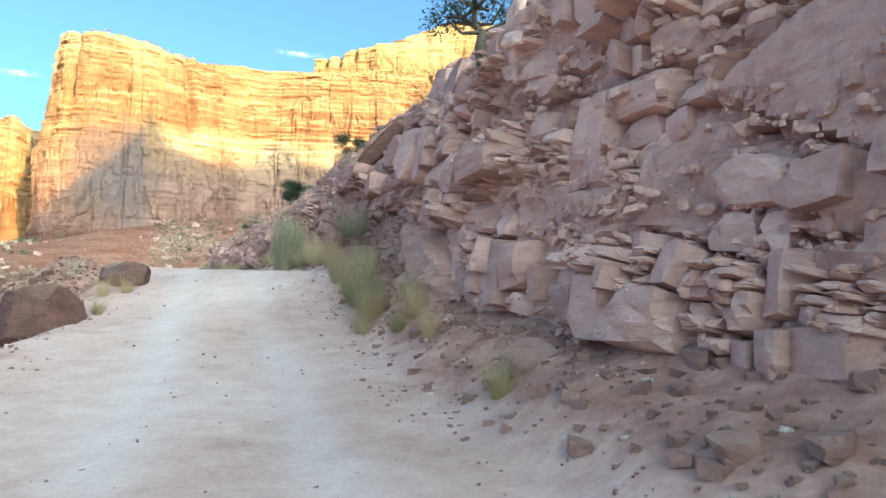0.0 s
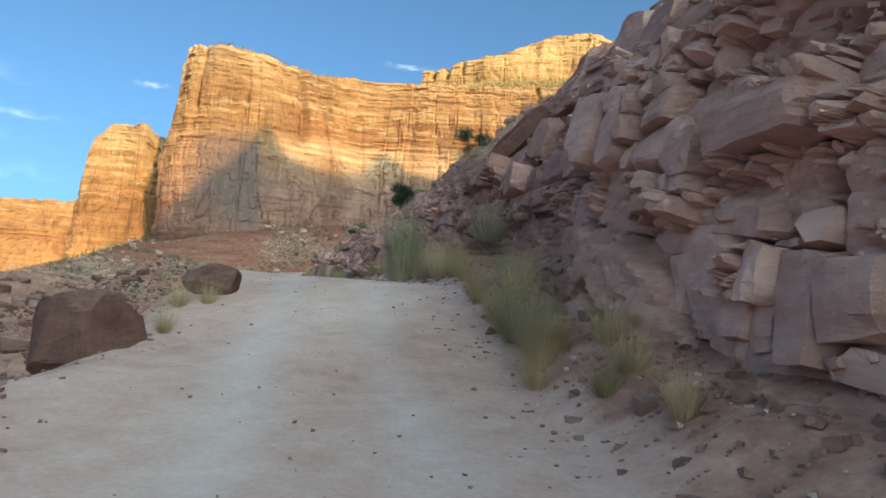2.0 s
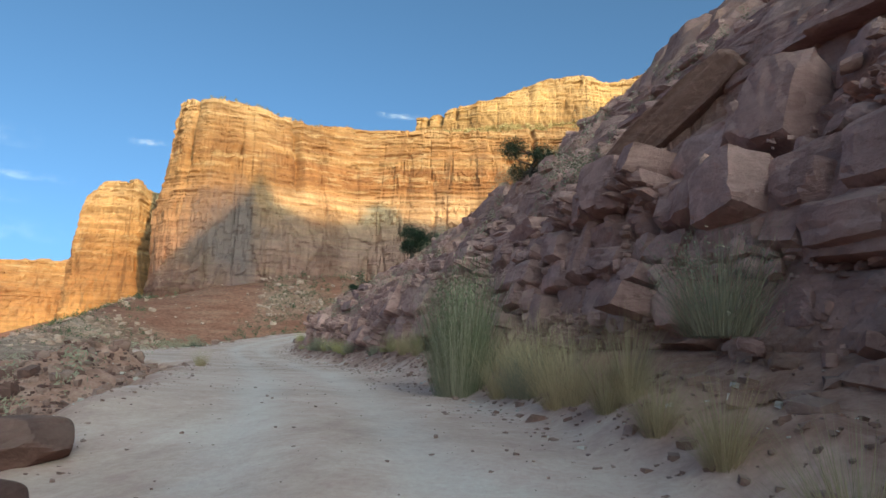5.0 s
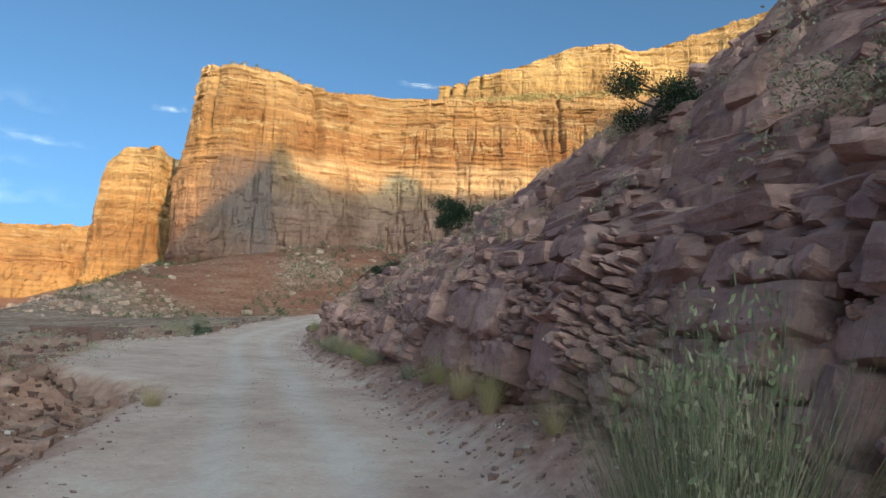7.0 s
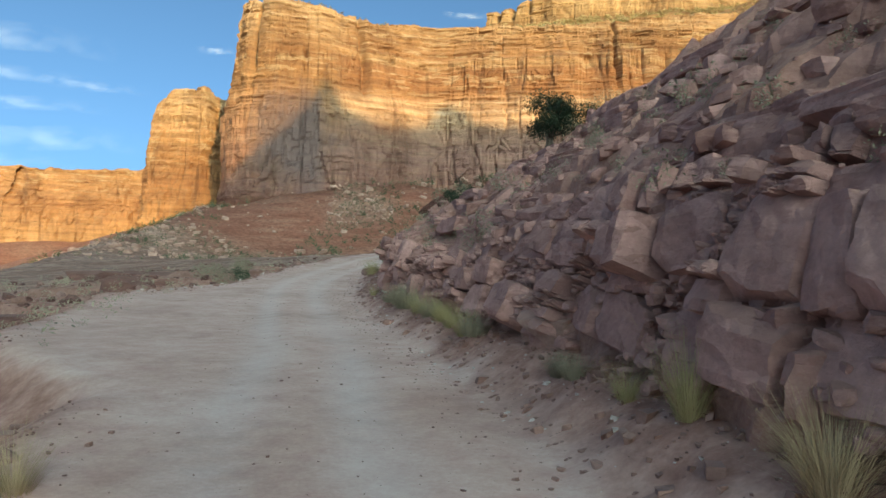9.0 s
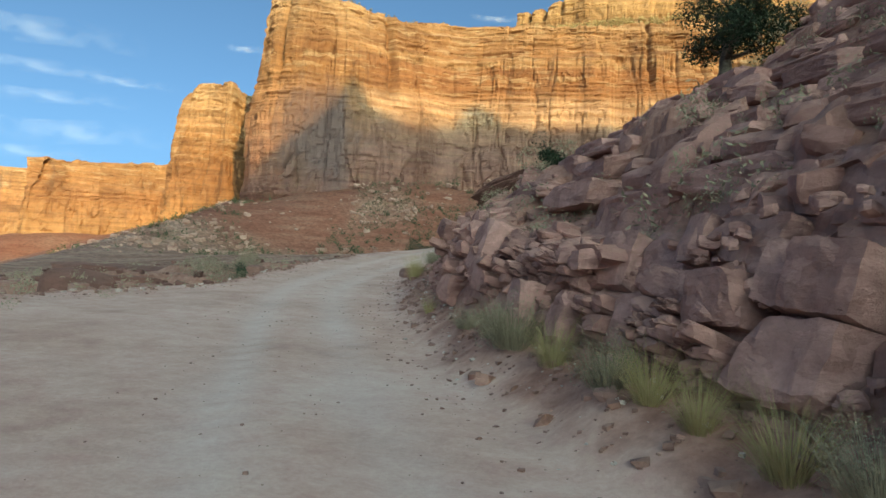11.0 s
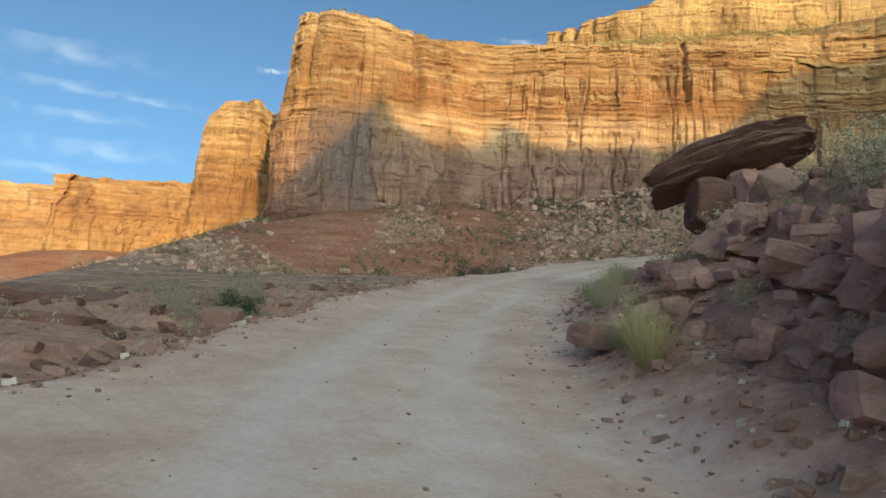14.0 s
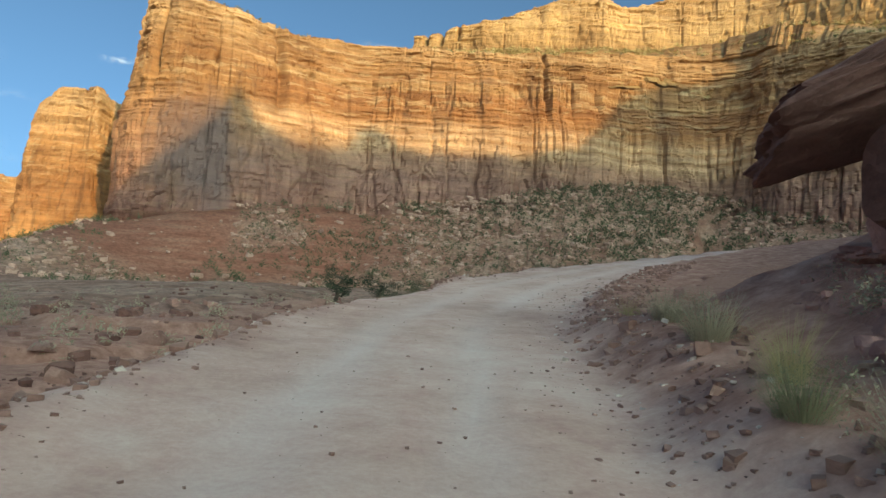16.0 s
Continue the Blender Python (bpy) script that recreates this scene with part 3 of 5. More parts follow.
def cut_line(s):
    """Offset of the foot of the cut, and height of its steep face, along the road."""
    i = np.clip((np.asarray(s) / 0.25).astype(int), 0, len(ROAD) - 1)
    y = ROAD[i, 1]
    foot = np.interp(y, [-9, 2, 6, 9, 11, 14.6, 15.8, 20, 26, 32, 40, 48, 54, 58, 63, 68, 74, 84, 95], [4.8, 4.6, 4.4, 4.1, 3.9, 3.75, 4.6, 4.4, 3.9, 3.6, 3.5, 3.3, 3.1, 3.1, 3.2, 3.6, 4.2, 5.0, 6.0])
    face = np.interp(y, [-9, 2, 8, 12, 14.6, 16, 18, 22, 26, 30, 36, 42, 47, 52, 56, 60, 66, 74, 90], [7.8, 6.8, 5.6, 4.9, 4.5, 3.6, 3.8, 3.1, 2.4, 2.6, 2.6, 2.4, 1.6, 2.0, 1.9, 1.8, 1.9, 2.0, 0.8])
    lean = np.interp(y, [-9, 10, 20, 30, 42, 50, 56, 60, 70], [0.13, 0.14, 0.28, 0.34, 0.36, 0.24, 0.26, 1.0, 1.0])
    slope = np.interp(y, [-9, 10, 14.5, 20, 26, 40, 48, 54, 60, 66, 72, 80], [0.5, 0.45, 0.55, 1.25, 1.05, 0.9, 0.85, 0.78, 0.72, 0.60, 0.5, 0.4])
    return foot, face, lean, slope


def cells(u, v, seed, power=5.0):
    """Uneven squarish cells over a plane: edge distance, a random value and the way from the cell's centre."""
    iu, iv = np.floor(u).astype(np.int64), np.floor(v).astype(np.int64)
    f1, f2 = np.full(u.shape, 9.0), np.full(u.shape, 9.0)
    rnd, cu, cv = np.zeros(u.shape), np.zeros(u.shape), np.zeros(u.shape)
    for a in (-1, 0, 1):
        for b in (-1, 0, 1):
            x, y = iu + a, iv + b
            du = u - x - 0.5 - 0.42 * (2 * hash01(x, y, x * 0, seed) - 1)
            dv = v - y - 0.5 - 0.42 * (2 * hash01(x, y, x * 0 + 1, seed) - 1)
            d = (np.abs(du) ** power + np.abs(dv) ** power) ** (1 / power)
            near = d < f1
            f2 = np.where(near, f1, np.minimum(f2, d))
            f1 = np.where(near, d, f1)
            rnd = np.where(near, hash01(x, y, x * 0 + 2, seed), rnd)
            cu, cv = np.where(near, du, cu), np.where(near, dv, cv)
    return f2 - f1, rnd, cu, cv


def block_relief(s, h):
    """How far the cut's beds and blocks stand out, over station and height."""
    s1 = s + 0.15 * fbm(s / 0.9, h / 0.9, 0, 2, 0.5, 200)
    h1 = h + 0.11 * fbm(s / 1.1, h / 0.9, 4, 2, 0.45, 201) + 0.2 * fbm(s / 7, 0 * h, 0, 2, 0.5, 202)
    e0, r0, x0, y0 = cells(s1 / 2.7, h1 / 1.45, 31)
    e1, r1, x1, y1 = cells(s1 / 1.15 + 0.3, h1 / 0.62, 32)
    e2, r2, x2, y2 = cells(s1 / 0.42, h1 / 0.25, 33)
    turned = np.modf(r0 * 17.3)[0]
    split = np.clip((turned - 0.30) * 3, 0, 1)                  # some big blocks stay whole, others are broken up
    block = 0.50 * (r0 - 0.5) + 0.20 * (np.modf(r0 * 7.7)[0] - 0.5) * x0 + 0.38 * (np.modf(r0 * 5.1)[0] - 0.2) * y0
    out = block * smooth(0.0, 0.10, e0) - 0.36 * smooth(0.11, 0.02, e0)
    block = 0.30 * (r1 - 0.5) + 0.15 * (np.modf(r1 * 7.7)[0] - 0.5) * x1 + 0.26 * (np.modf(r1 * 5.1)[0] - 0.25) * y1
    out = out + split * (block * smooth(0.0, 0.13, e1) - 0.22 * smooth(0.16, 0.03, e1))
    worn = smooth(0.05, 0.35, fbm(s / 2.3, h / 1.2, 7, 3, 0.5, 205)) * split
    out = out + worn * (0.16 * (r2 - 0.6) * smooth(0.0, 0.25, e2) - 0.07 * smooth(0.3, 0.0, e2))
    out = out + 0.07 * fbm(s / 0.9, h / 0.35, 0, 4, 0.6, 203) + 0.03 * fbm(s / 0.13, h / 0.10, 0, 3, 0.6, 204)
    return out


def cut_point(s, v, detail=True):
    """The cut's surface over station and way up it: the face first, then the slope above."""
    s, v = np.broadcast_arrays(np.asarray(s, float), np.asarray(v, float))
    foot, face, lean, slope = cut_line(s)
    i = np.clip((s / 0.25).astype(int), 0, len(ROAD) - 1)
    face = face * (1 + 0.10 * fbm(s / 3.0, 0 * s, 0, 3, 0.5, 210))
    on = np.minimum(v, face)
    up = np.maximum(v - face, 0) / np.sqrt(1 + slope ** 2)
    h = on + up * slope
    off = foot + lean * on + up + 0.5 * fbm(s / 6, h / 12, 0, 3, 0.5, 211)
    crest = np.interp(ROAD[i, 1], [36, 42, 47, 51, 56, 62, 68, 71.5, 74, 84], [60, 26, 17, 9.2, 6.2, 6.6, 5.6, 4.2, 0.7, 0.25])
    z = np.where(h > 0, crest * (1 - np.exp(-h / crest - 0.5 * (h / crest) ** 2)), h)
    if detail:
        steep = smooth(0.9, -0.2, v - face)
        relief = block_relief(s, h)
        off = off - relief * (0.25 + 0.75 * steep) - 0.05 * fbm(s / 0.35, h / 0.25, 0, 3, 0.6, 213)
        rough = (1 - steep) * (0.55 * fbm(s / 2.2, up / 2.2, 0, 5, 0.6, 214) + 0.32 * np.round(2.5 * fbm(s / 3.4, up / 1.5, 0, 2, 0.5, 215)))
        z = z + rough * np.interp(ROAD[i, 1], [70, 75], [1, 0.15])
        off = off + 0.10 * steep * smooth(0.3, 0.9, h)
        under = smooth(1.0, 0.0, h) * 0.7
        off = off + 0.35 * under * (0.6 + fbm(s / 1.2, 0 * s, 0, 3, 0.5, 216)) - 0.3 * smooth(0.25, -0.2, h)
    x = ROAD[i, 0] + ROAD_T[i, 1] * off
    y = ROAD[i, 1] - ROAD_T[i, 0] * off
    # between samples of the road
    fr = (s / 0.25 - i) * 0.25
    x, y = x + ROAD_T[i, 0] * fr, y + ROAD_T[i, 1] * fr
    base = np.interp(s, ROAD_S, ROAD[:, 2]) + np.interp(y, [2, 8, 14, 20, 30, 42, 50], [0, 0.15, 0.4, 0.55, 0.42, 0.12, 0])
    return np.stack([x, y, base + 0.15 + z], -1)


def build_cut():
    v = np.concatenate([np.arange(-1.1, 5, 0.08), np.arange(5, 10, 0.15), np.arange(10, 20, 0.35), np.geomspace(20, 70, 30)])
    S, V = np.meshgrid(CUT_S, v, indexing="ij")
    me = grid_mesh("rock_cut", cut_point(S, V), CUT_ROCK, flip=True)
    _, face, _, _ = cut_line(S)
    y = np.interp(S, ROAD_S, ROAD[:, 1])
    bank = smooth(53, 64, y)
    soil = np.clip(smooth(0.9, 0.3, V + 0.7 * fbm(S / 0.8, V / 0.8, 0, 4, 0.5, 220)) * 0.8 + smooth(0.3, 1.6, V - face + 0.9 * bank) * (0.42 + 0.35 * bank + 1.3 * fbm(S / 1.6, V / 1.4, 0, 5, 0.6, 218)) + bank * (0.55 + 0.8 * fbm(S / 0.9, V / 0.7, 0, 5, 0.6, 219)), 0, 1)
    me.attributes.new("soil", "FLOAT", "POINT").data.foreach_set("value", soil.ravel().astype(np.float32))
    tagged(new("rock_cut", me), "steep cut of fractured purple-red sandstone beds beside the road", "rock face", kind="structure")


build_cut()


# ---- loose rock ----
def chunk(seed, n=4, dims=(1, 1, 1), square=5.0, cuts=5, jag=0.05, keep=(0.72, 1.0), skew=0.15):
    """A broken rock of about these sizes, base at z 0: a squared-off lump with flat breaks. Returns verts, faces."""
    rs = np.random.RandomState(seed)
    lin = np.linspace(-1, 1, n)
    verts, faces, base = [], [], 0
    a, b = np.meshgrid(lin, lin, indexing="ij")
    one = np.ones_like(a)
    for p in (np.stack([a, b, one], -1), np.stack([b, a, -one], -1), np.stack([one, a, b], -1), np.stack([-one, b, a], -1), np.stack([b, one, a], -1), np.stack([a, -one, b], -1)):
        verts.append(p.reshape(-1, 3))
        faces.append(grid_faces(n, n) + base)
        base += n * n
    v, f = np.vstack(verts), np.vstack(faces)
    key = np.round(v * 1000).astype(np.int64)
    _, first, back = np.unique(key, axis=0, return_index=True, return_inverse=True)
    v, f = v[first], back.ravel()[f]
    v = v / (np.abs(v) ** square).sum(1, keepdims=True) ** (1 / square)
    v = v + rs.uniform(-skew, skew, 3) * v[:, [1, 2, 0]] + rs.uniform(-skew, skew, 3) * v[:, [2, 0, 1]]
    for _ in range(cuts):
        d = rs.normal(size=3)
        d /= np.linalg.norm(d)
        over = np.maximum(v @ d - rs.uniform(*keep), 0)
        v = v - over[:, None] * d
    o = rs.uniform(0, 90, 3)
    if jag:
        v = v + jag * np.stack([fbm(v[:, 0] * 1.7 + o[k], v[:, 1] * 1.7 + 3 * k, v[:, 2] * 2.6, 3, 0.6, seed + k) for k in range(3)], 1)
    v = v * np.array(dims) / 2
    v[:, 2] -= v[:, 2].min()
    return v, f


def turn(rz, rx=0.0, ry=0.0):
    return np.array(Euler((rx, ry, rz)).to_matrix())


def land(x, y):
    return float(ground_height(np.array([x]), np.array([y]))[0][0])


STONE = rock_material("dark_red_boulder_sandstone", (0.075, 0.034, 0.028), (0.145, 0.067, 0.054), (0.245, 0.125, 0.100), 1.4, (0.28, 0.155, 0.12))
PALE = rock_material("broken_sandstone", (0.17, 0.080, 0.062), (0.29, 0.155, 0.123), (0.43, 0.262, 0.215), 1.6, (0.40, 0.24, 0.19))

TALUS_STONE = rock_material("talus_sandstone", (0.25, 0.135, 0.098), (0.41, 0.245, 0.185), (0.60, 0.40, 0.32), 0.2, (0.48, 0.31, 0.24))


def boulder(name, label, at, dims, rot=(0, 0, 0), seed=1, square=5.0, n=16, jag=0.06, mat=None, cuts=7, category="boulder", keep=(0.72, 1.0)):
    v, f = chunk(seed, n, dims, square, cuts, jag, keep)
    ob = new(name, raw_mesh(name, v, f, mat or STONE))
    ob.matrix_world = Matrix.Translation(at) @ Euler([radians(a) for a in rot]).to_matrix().to_4x4()
    return tagged(ob, label, category)


low = land(-7.7, 13.45) - 0.2
boulder("boulder", "squared dark red sandstone boulder on the outer road edge", (-7.7, 13.45, low), (1.2, 1.2, 2.1 - low), (3, -7, -14), 301, 9.0, cuts=7, jag=0.07, keep=(1.0, 1.35))
low = land(-8.1, 17.5) - 0.25
boulder("boulder", "rounded dark boulder with dry grass against it", (-8.1, 17.5, low), (1.05, 1.15, 2.95 - low), (0, 4, 15), 302, 4.5)
boulder("boulder", "low dark boulder behind a larger one", (-9.4, 20.0, land(-9.4, 20.0) - 0.2), (1.0, 1.2, 0.62), (0, 0, 40), 303, 4.0)
boulder("boulder", "small brown boulder in weeds below the road edge", (-11.2, 13.2, land(-11.2, 13.2) - 0.1), (1.3, 0.9, 0.7), (0, 0, 10), 304, 3.6)
boulder("boulder", "big dark brown boulder beside the road", (-33.6, 59.2, land(-33.6, 59.2) - 0.3), (2.6, 1.8, 1.6), (0, 6, 25), 305, 3.4)
boulder("leaning_slab", "thin tilted sandstone slab leaning on the slope", (-1.95, 25.4, 7.45), (3.0, 2.0, 0.55), (4, -32, -42), 306, 7.0, category="rock slab")
boulder("cap_rock", "long overhanging dark sandstone cap rock on a mound", (-19.7, 71.6, 9.62), (4.5, 2.8, 0.85), (-5, -21, -18), 307, 3.0, 34, 0.17, category="rock slab")
boulder("prop_boulder", "rounded boulder under the overhanging cap rock", (-20.1, 70.7, 7.9), (1.3, 1.2, 1.5), (0, 0, 30), 308, 3.0)
boulder("prop_boulder", "pale angular boulder under the overhanging cap rock", (-18.7, 69.9, 8.3), (1.5, 1.4, 1.3), (0, 10, 60), 309, 3.6, mat=PALE)
boulder("pedestal_rock", "crumbling red rock pedestal under the cap rock", (-19.1, 71.2, 7.1), (2.0, 2.4, 2.75), (0, 4, 20), 316, 4.0, 30, 0.24, mat=ROCK, category="rock")
boulder("fallen_slab", "flat fallen sandstone slab at the foot of the cut", (1.0, 8.1, land(1.0, 8.1) - 0.03), (0.62, 0.5, 0.15), (20, -18, 35), 310, 8.0, mat=PALE, category="rock slab")
boulder("fallen_block", "dark fallen block in the ditch", (-7.35, 33.0, land(-7.35, 33.0) - 0.03), (0.75, 0.6, 0.5), (0, 0, 20), 311, 8.0)
boulder("fallen_block", "tilted pale block at the foot of the cut", (-10.9, 41.3, land(-10.9, 41.3) - 0.05), (1.35, 0.9, 0.75), (0, 16, -30), 312, 7.0, mat=PALE)
boulder("fallen_block", "flat squared red block at the foot of the bank", (-21.9, 63.2, land(-21.9, 63.2) - 0.06), (1.2, 0.7, 0.38), (0, 4, 24), 313, 16.0, mat=PALE, keep=(1.15, 1.5))
boulder("white_stone", "pale stone on the outer road edge", (-28.35, 62.6, land(-28.35, 62.6) - 0.03), (0.62, 0.5, 0.42), (0, 0, 15), 314, 4.0, 8, mat=PALE, category="stone")


# ledges of dark rock on the open side
for k, (x, y, w, d, h, r) in enumerate([(-27.4, 46.8, 3.4, 1.6, 0.6, 20), (-28.8, 48.6, 3.0, 1.8, 0.9, 5), (-30.5, 50.5, 2.4, 1.4, 0.5, 40), (-47, 78, 7, 2.0, 0.9, 15),
                                        (-53, 83, 6, 2.4, 1.1, 10), (-41, 70, 4.5, 1.6, 0.7, 25), (-60, 90, 8, 3, 1.3, 20), (-36, 62, 3, 1.5, 0.6, 10)]):
    boulder("rock_ledge", "low ledge of dark layered rock beside the road", (x, y, land(x, y) - 0.45), (w, d, h), (0, 0, r), 330 + k, 6.0, 12, 0.08, category="rock ledge")


def scatter(name, label, spots, seed, mat, variants=8, n=3, kind="stuff", coarse=0.3):
    """Many stones in one mesh: spots are rows of x, y, z, size."""
    rs = np.random.RandomState(seed)
    shapes = [chunk(seed * 31 + k, n, (1, rs.uniform(0.6, 1), rs.uniform(0.4, 0.75)), 5, 4, 0.05) for k in range(variants)]
    small = [chunk(seed * 57 + k, 2, (1, rs.uniform(0.6, 1), rs.uniform(0.45, 0.75)), 5, 5, 0.12) for k in range(variants)]
    V, F, base = [], [], 0
    for x, y, z, size in spots:
        v, f = (small if size < coarse else shapes)[rs.randint(variants)]
        v = (v * size) @ turn(rs.uniform(0, 6.28), rs.uniform(-0.3, 0.3), rs.uniform(-0.3, 0.3)).T + (x, y, z - 0.18 * size)
        V.append(v)
        F.append(f + base)
        base += len(v)
    ob = new(name, raw_mesh(name, np.vstack(V), np.vstack(F), mat))
    return tagged(ob, label, "stones", kind=kind)


def road_spots(count, s0, s1, lo, hi, size, seed, skew=1.0):
    rs = np.random.RandomState(seed)
    s = rs.uniform(s0, s1, count)
    off = lo + (hi - lo) * rs.uniform(0, 1, count) ** skew
    y = np.interp(s, ROAD_S, ROAD[:, 1])
    off = np.where(off < -2.1, off - 3.6 * smooth(37, 42, y) * smooth(60, 53, y), off)
    p = np.array([at_road(a, b) for a, b in zip(s, off)])
    z = ground_height(p[:, 0], p[:, 1])[0]
    sz = size[0] * (size[1] / size[0]) ** (rs.uniform(0, 1, count) ** 2.2)
    return np.stack([p[:, 0], p[:, 1], z, sz], 1)


scatter("roadside_rubble", "broken red sandstone rubble along the foot of the cut", np.vstack([
    road_spots(2600, 20, 125, 2.5, 4.4, (0.03, 0.30), 401), road_spots(500, 22, 46, 3.0, 4.6, (0.05, 0.38), 402), road_spots(5000, 22, 125, 2.2, 4.2, (0.02, 0.13), 418), road_spots(1500, 40, 125, 2.5, 4.1, (0.03, 0.20), 426)]), 41, PALE)
scatter("road_pebbles", "small stones lying on the dirt road", np.vstack([road_spots(3500, 22, 120, -3.0, 3.0, (0.010, 0.06), 403), road_spots(2500, 20, 120, 1.6, 2.9, (0.012, 0.09), 411), road_spots(2200, 20, 125, -2.2, -3.4, (0.012, 0.10), 412)]), 42, PALE)
scatter("outer_rubble", "stones and rubble along the outer road edge", np.vstack([
    road_spots(1100, 20, 125, -3.0, -5.0, (0.04, 0.30), 404), road_spots(2200, 44, 74, -3.3, -10, (0.04, 0.42), 405), road_spots(2600, 20, 135, -4, -40, (0.08, 0.8), 406, 1.5), road_spots(1300, 90, 126, -3.0, -5.5, (0.05, 0.40), 413), road_spots(3000, 84, 128, -2.7, -5.5, (0.02, 0.17), 419), road_spots(1500, 56, 70, -4, -9, (0.03, 0.28), 414)]), 43, PALE)

WHITE = rock_material("pale_limestone", (0.38, 0.28, 0.225), (0.56, 0.44, 0.37), (0.78, 0.66, 0.58), 2.0, (0.62, 0.48, 0.40))
scatter("edge_stones", "pale stones along the outer road edge", np.vstack([road_spots(650, 84, 128, -2.9, -5.2, (0.04, 0.26), 421), road_spots(260, 24, 70, -3.0, -6.0, (0.03, 0.16), 422), road_spots(1400, 22, 125, 2.2, 3.8, (0.02, 0.13), 423)]), 47, WHITE)

scatter("bank_rubble", "dark red rubble heaped on the bank beside the road", np.vstack([road_spots(4000, 50, 66, -3.6, -9.5, (0.03, 0.28), 415), road_spots(4000, 30, 150, -6, -70, (0.12, 0.8), 417, 1.3), road_spots(1500, 92, 125, -3.4, -9, (0.05, 0.45), 416)]), 46, STONE)


def cut_spots(count, y0, y1, v0, v1, size, seed):
    rs = np.random.RandomState(seed)
    s = rs.uniform(station(y0), station(y1), count)
    _, face, _, _ = cut_line(s)
    v = face + v0 + (v1 - v0) * rs.uniform(0, 1, count) ** 1.4
    p = cut_point(s, v)
    sz = size[0] * (size[1] / size[0]) ** (rs.uniform(0, 1, count) ** 1.8)
    return np.stack([p[:, 0], p[:, 1], p[:, 2], sz], 1)


scatter("slope_rubble", "loose angular sandstone rubble on the slope above the cut", np.vstack([
    cut_spots(2300, 24, 74, 0.0, 9, (0.06, 0.65), 407), cut_spots(200, 8, 26, 0.6, 8, (0.06, 0.30), 408), cut_spots(1500, 52, 74, -1.5, 5, (0.03, 0.28), 410), cut_spots(330, 56, 69, -1.8, 2.0, (0.14, 0.75), 427)]), 44, ROCK, 10, 3)


def face_spots(count, y0, y1, size, seed):
    rs = np.random.RandomState(seed)
    s = rs.uniform(station(y0), station(y1), count)
    v = 0.1 + (cut_line(s)[1] - 0.1) * rs.uniform(0, 1, count)
    keep = fbm(s / 1.3, v / 0.6, 0, 3, 0.6, seed) > -0.02
    p = cut_point(s[keep], v[keep], False)
    sz = size[0] * (size[1] / size[0]) ** (rs.uniform(0, 1, keep.sum()) ** 1.6)
    return np.column_stack([p, sz])


scatter("joint_chips", "small broken chips of red sandstone in the joints of the cut", np.vstack([face_spots(3600, 0, 9.5, (0.04, 0.26), 424), face_spots(4200, 18, 56, (0.05, 0.34), 425)]), 48, ROCK, 12, 3, coarse=0.12)


def talus_spots(count, near, size, seed, east=False):
    rs = np.random.RandomState(seed)
    out = []
    c, _ = spline(CLIFF_MAIN + [], 6)
    while len(out) < count:
        i = rs.randint(len(c) // 8, len(c))
        if east and not -150 < c[i, 0] < 150:
            continue
        d = near[0] + (near[1] - near[0]) * rs.uniform() ** 1.3
        x, y = c[i, 0] + rs.normal() * 25 - 0.25 * d, c[i, 1] - d
        out.append((x, y))
    p = np.array(out)
    return p, size[0] * (size[1] / size[0]) ** (rs.uniform(0, 1, count) ** 2)


tp, ts = talus_spots(9000, (4, 230), (1.0, 5.0), 409)
tp2, ts2 = talus_spots(2600, (2, 150), (1.6, 5.5), 428, True)
tp, ts = np.vstack([tp, tp2]), np.concatenate([ts, ts2])
tz, _, _, tr, _ = ground_height(tp[:, 0], tp[:, 1])
bare_ = tr < 0.70 + 0.4 * np.random.RandomState(420).uniform(0, 1, len(tr)) ** 3
tp, ts, tz = tp[bare_], ts[bare_], tz[bare_]
scatter("talus_boulders", "pale boulders strewn over the talus slope", np.column_stack([tp, tz, ts]), 45, TALUS_STONE, coarse=2.6)


# ---- the blocks of the cut ----
def split(rs, s0, s1, h0, h1, area, out, upright=1.0):
    """Break a panel of the face along its joints until the pieces are about as large as given."""
    w, h = s1 - s0, h1 - h0
    if w * h < area * rs.uniform(0.45, 1.9) and w < 3.0 * h and h < 1.9 * w * upright:
        out.append((s0, s1, h0, h1))
        return
    q = rs.uniform(0.28, 0.72)
    if w > h * upright * rs.uniform(0.8, 1.7):
        split(rs, s0, s0 + q * w, h0, h1, area, out, upright)
        split(rs, s0 + q * w, s1, h0, h1, area, out, upright)
    else:
        split(rs, s0, s1, h0, h0 + q * h, area, out, upright)
        split(rs, s0, s1, h0 + q * h, h1, area, out, upright)


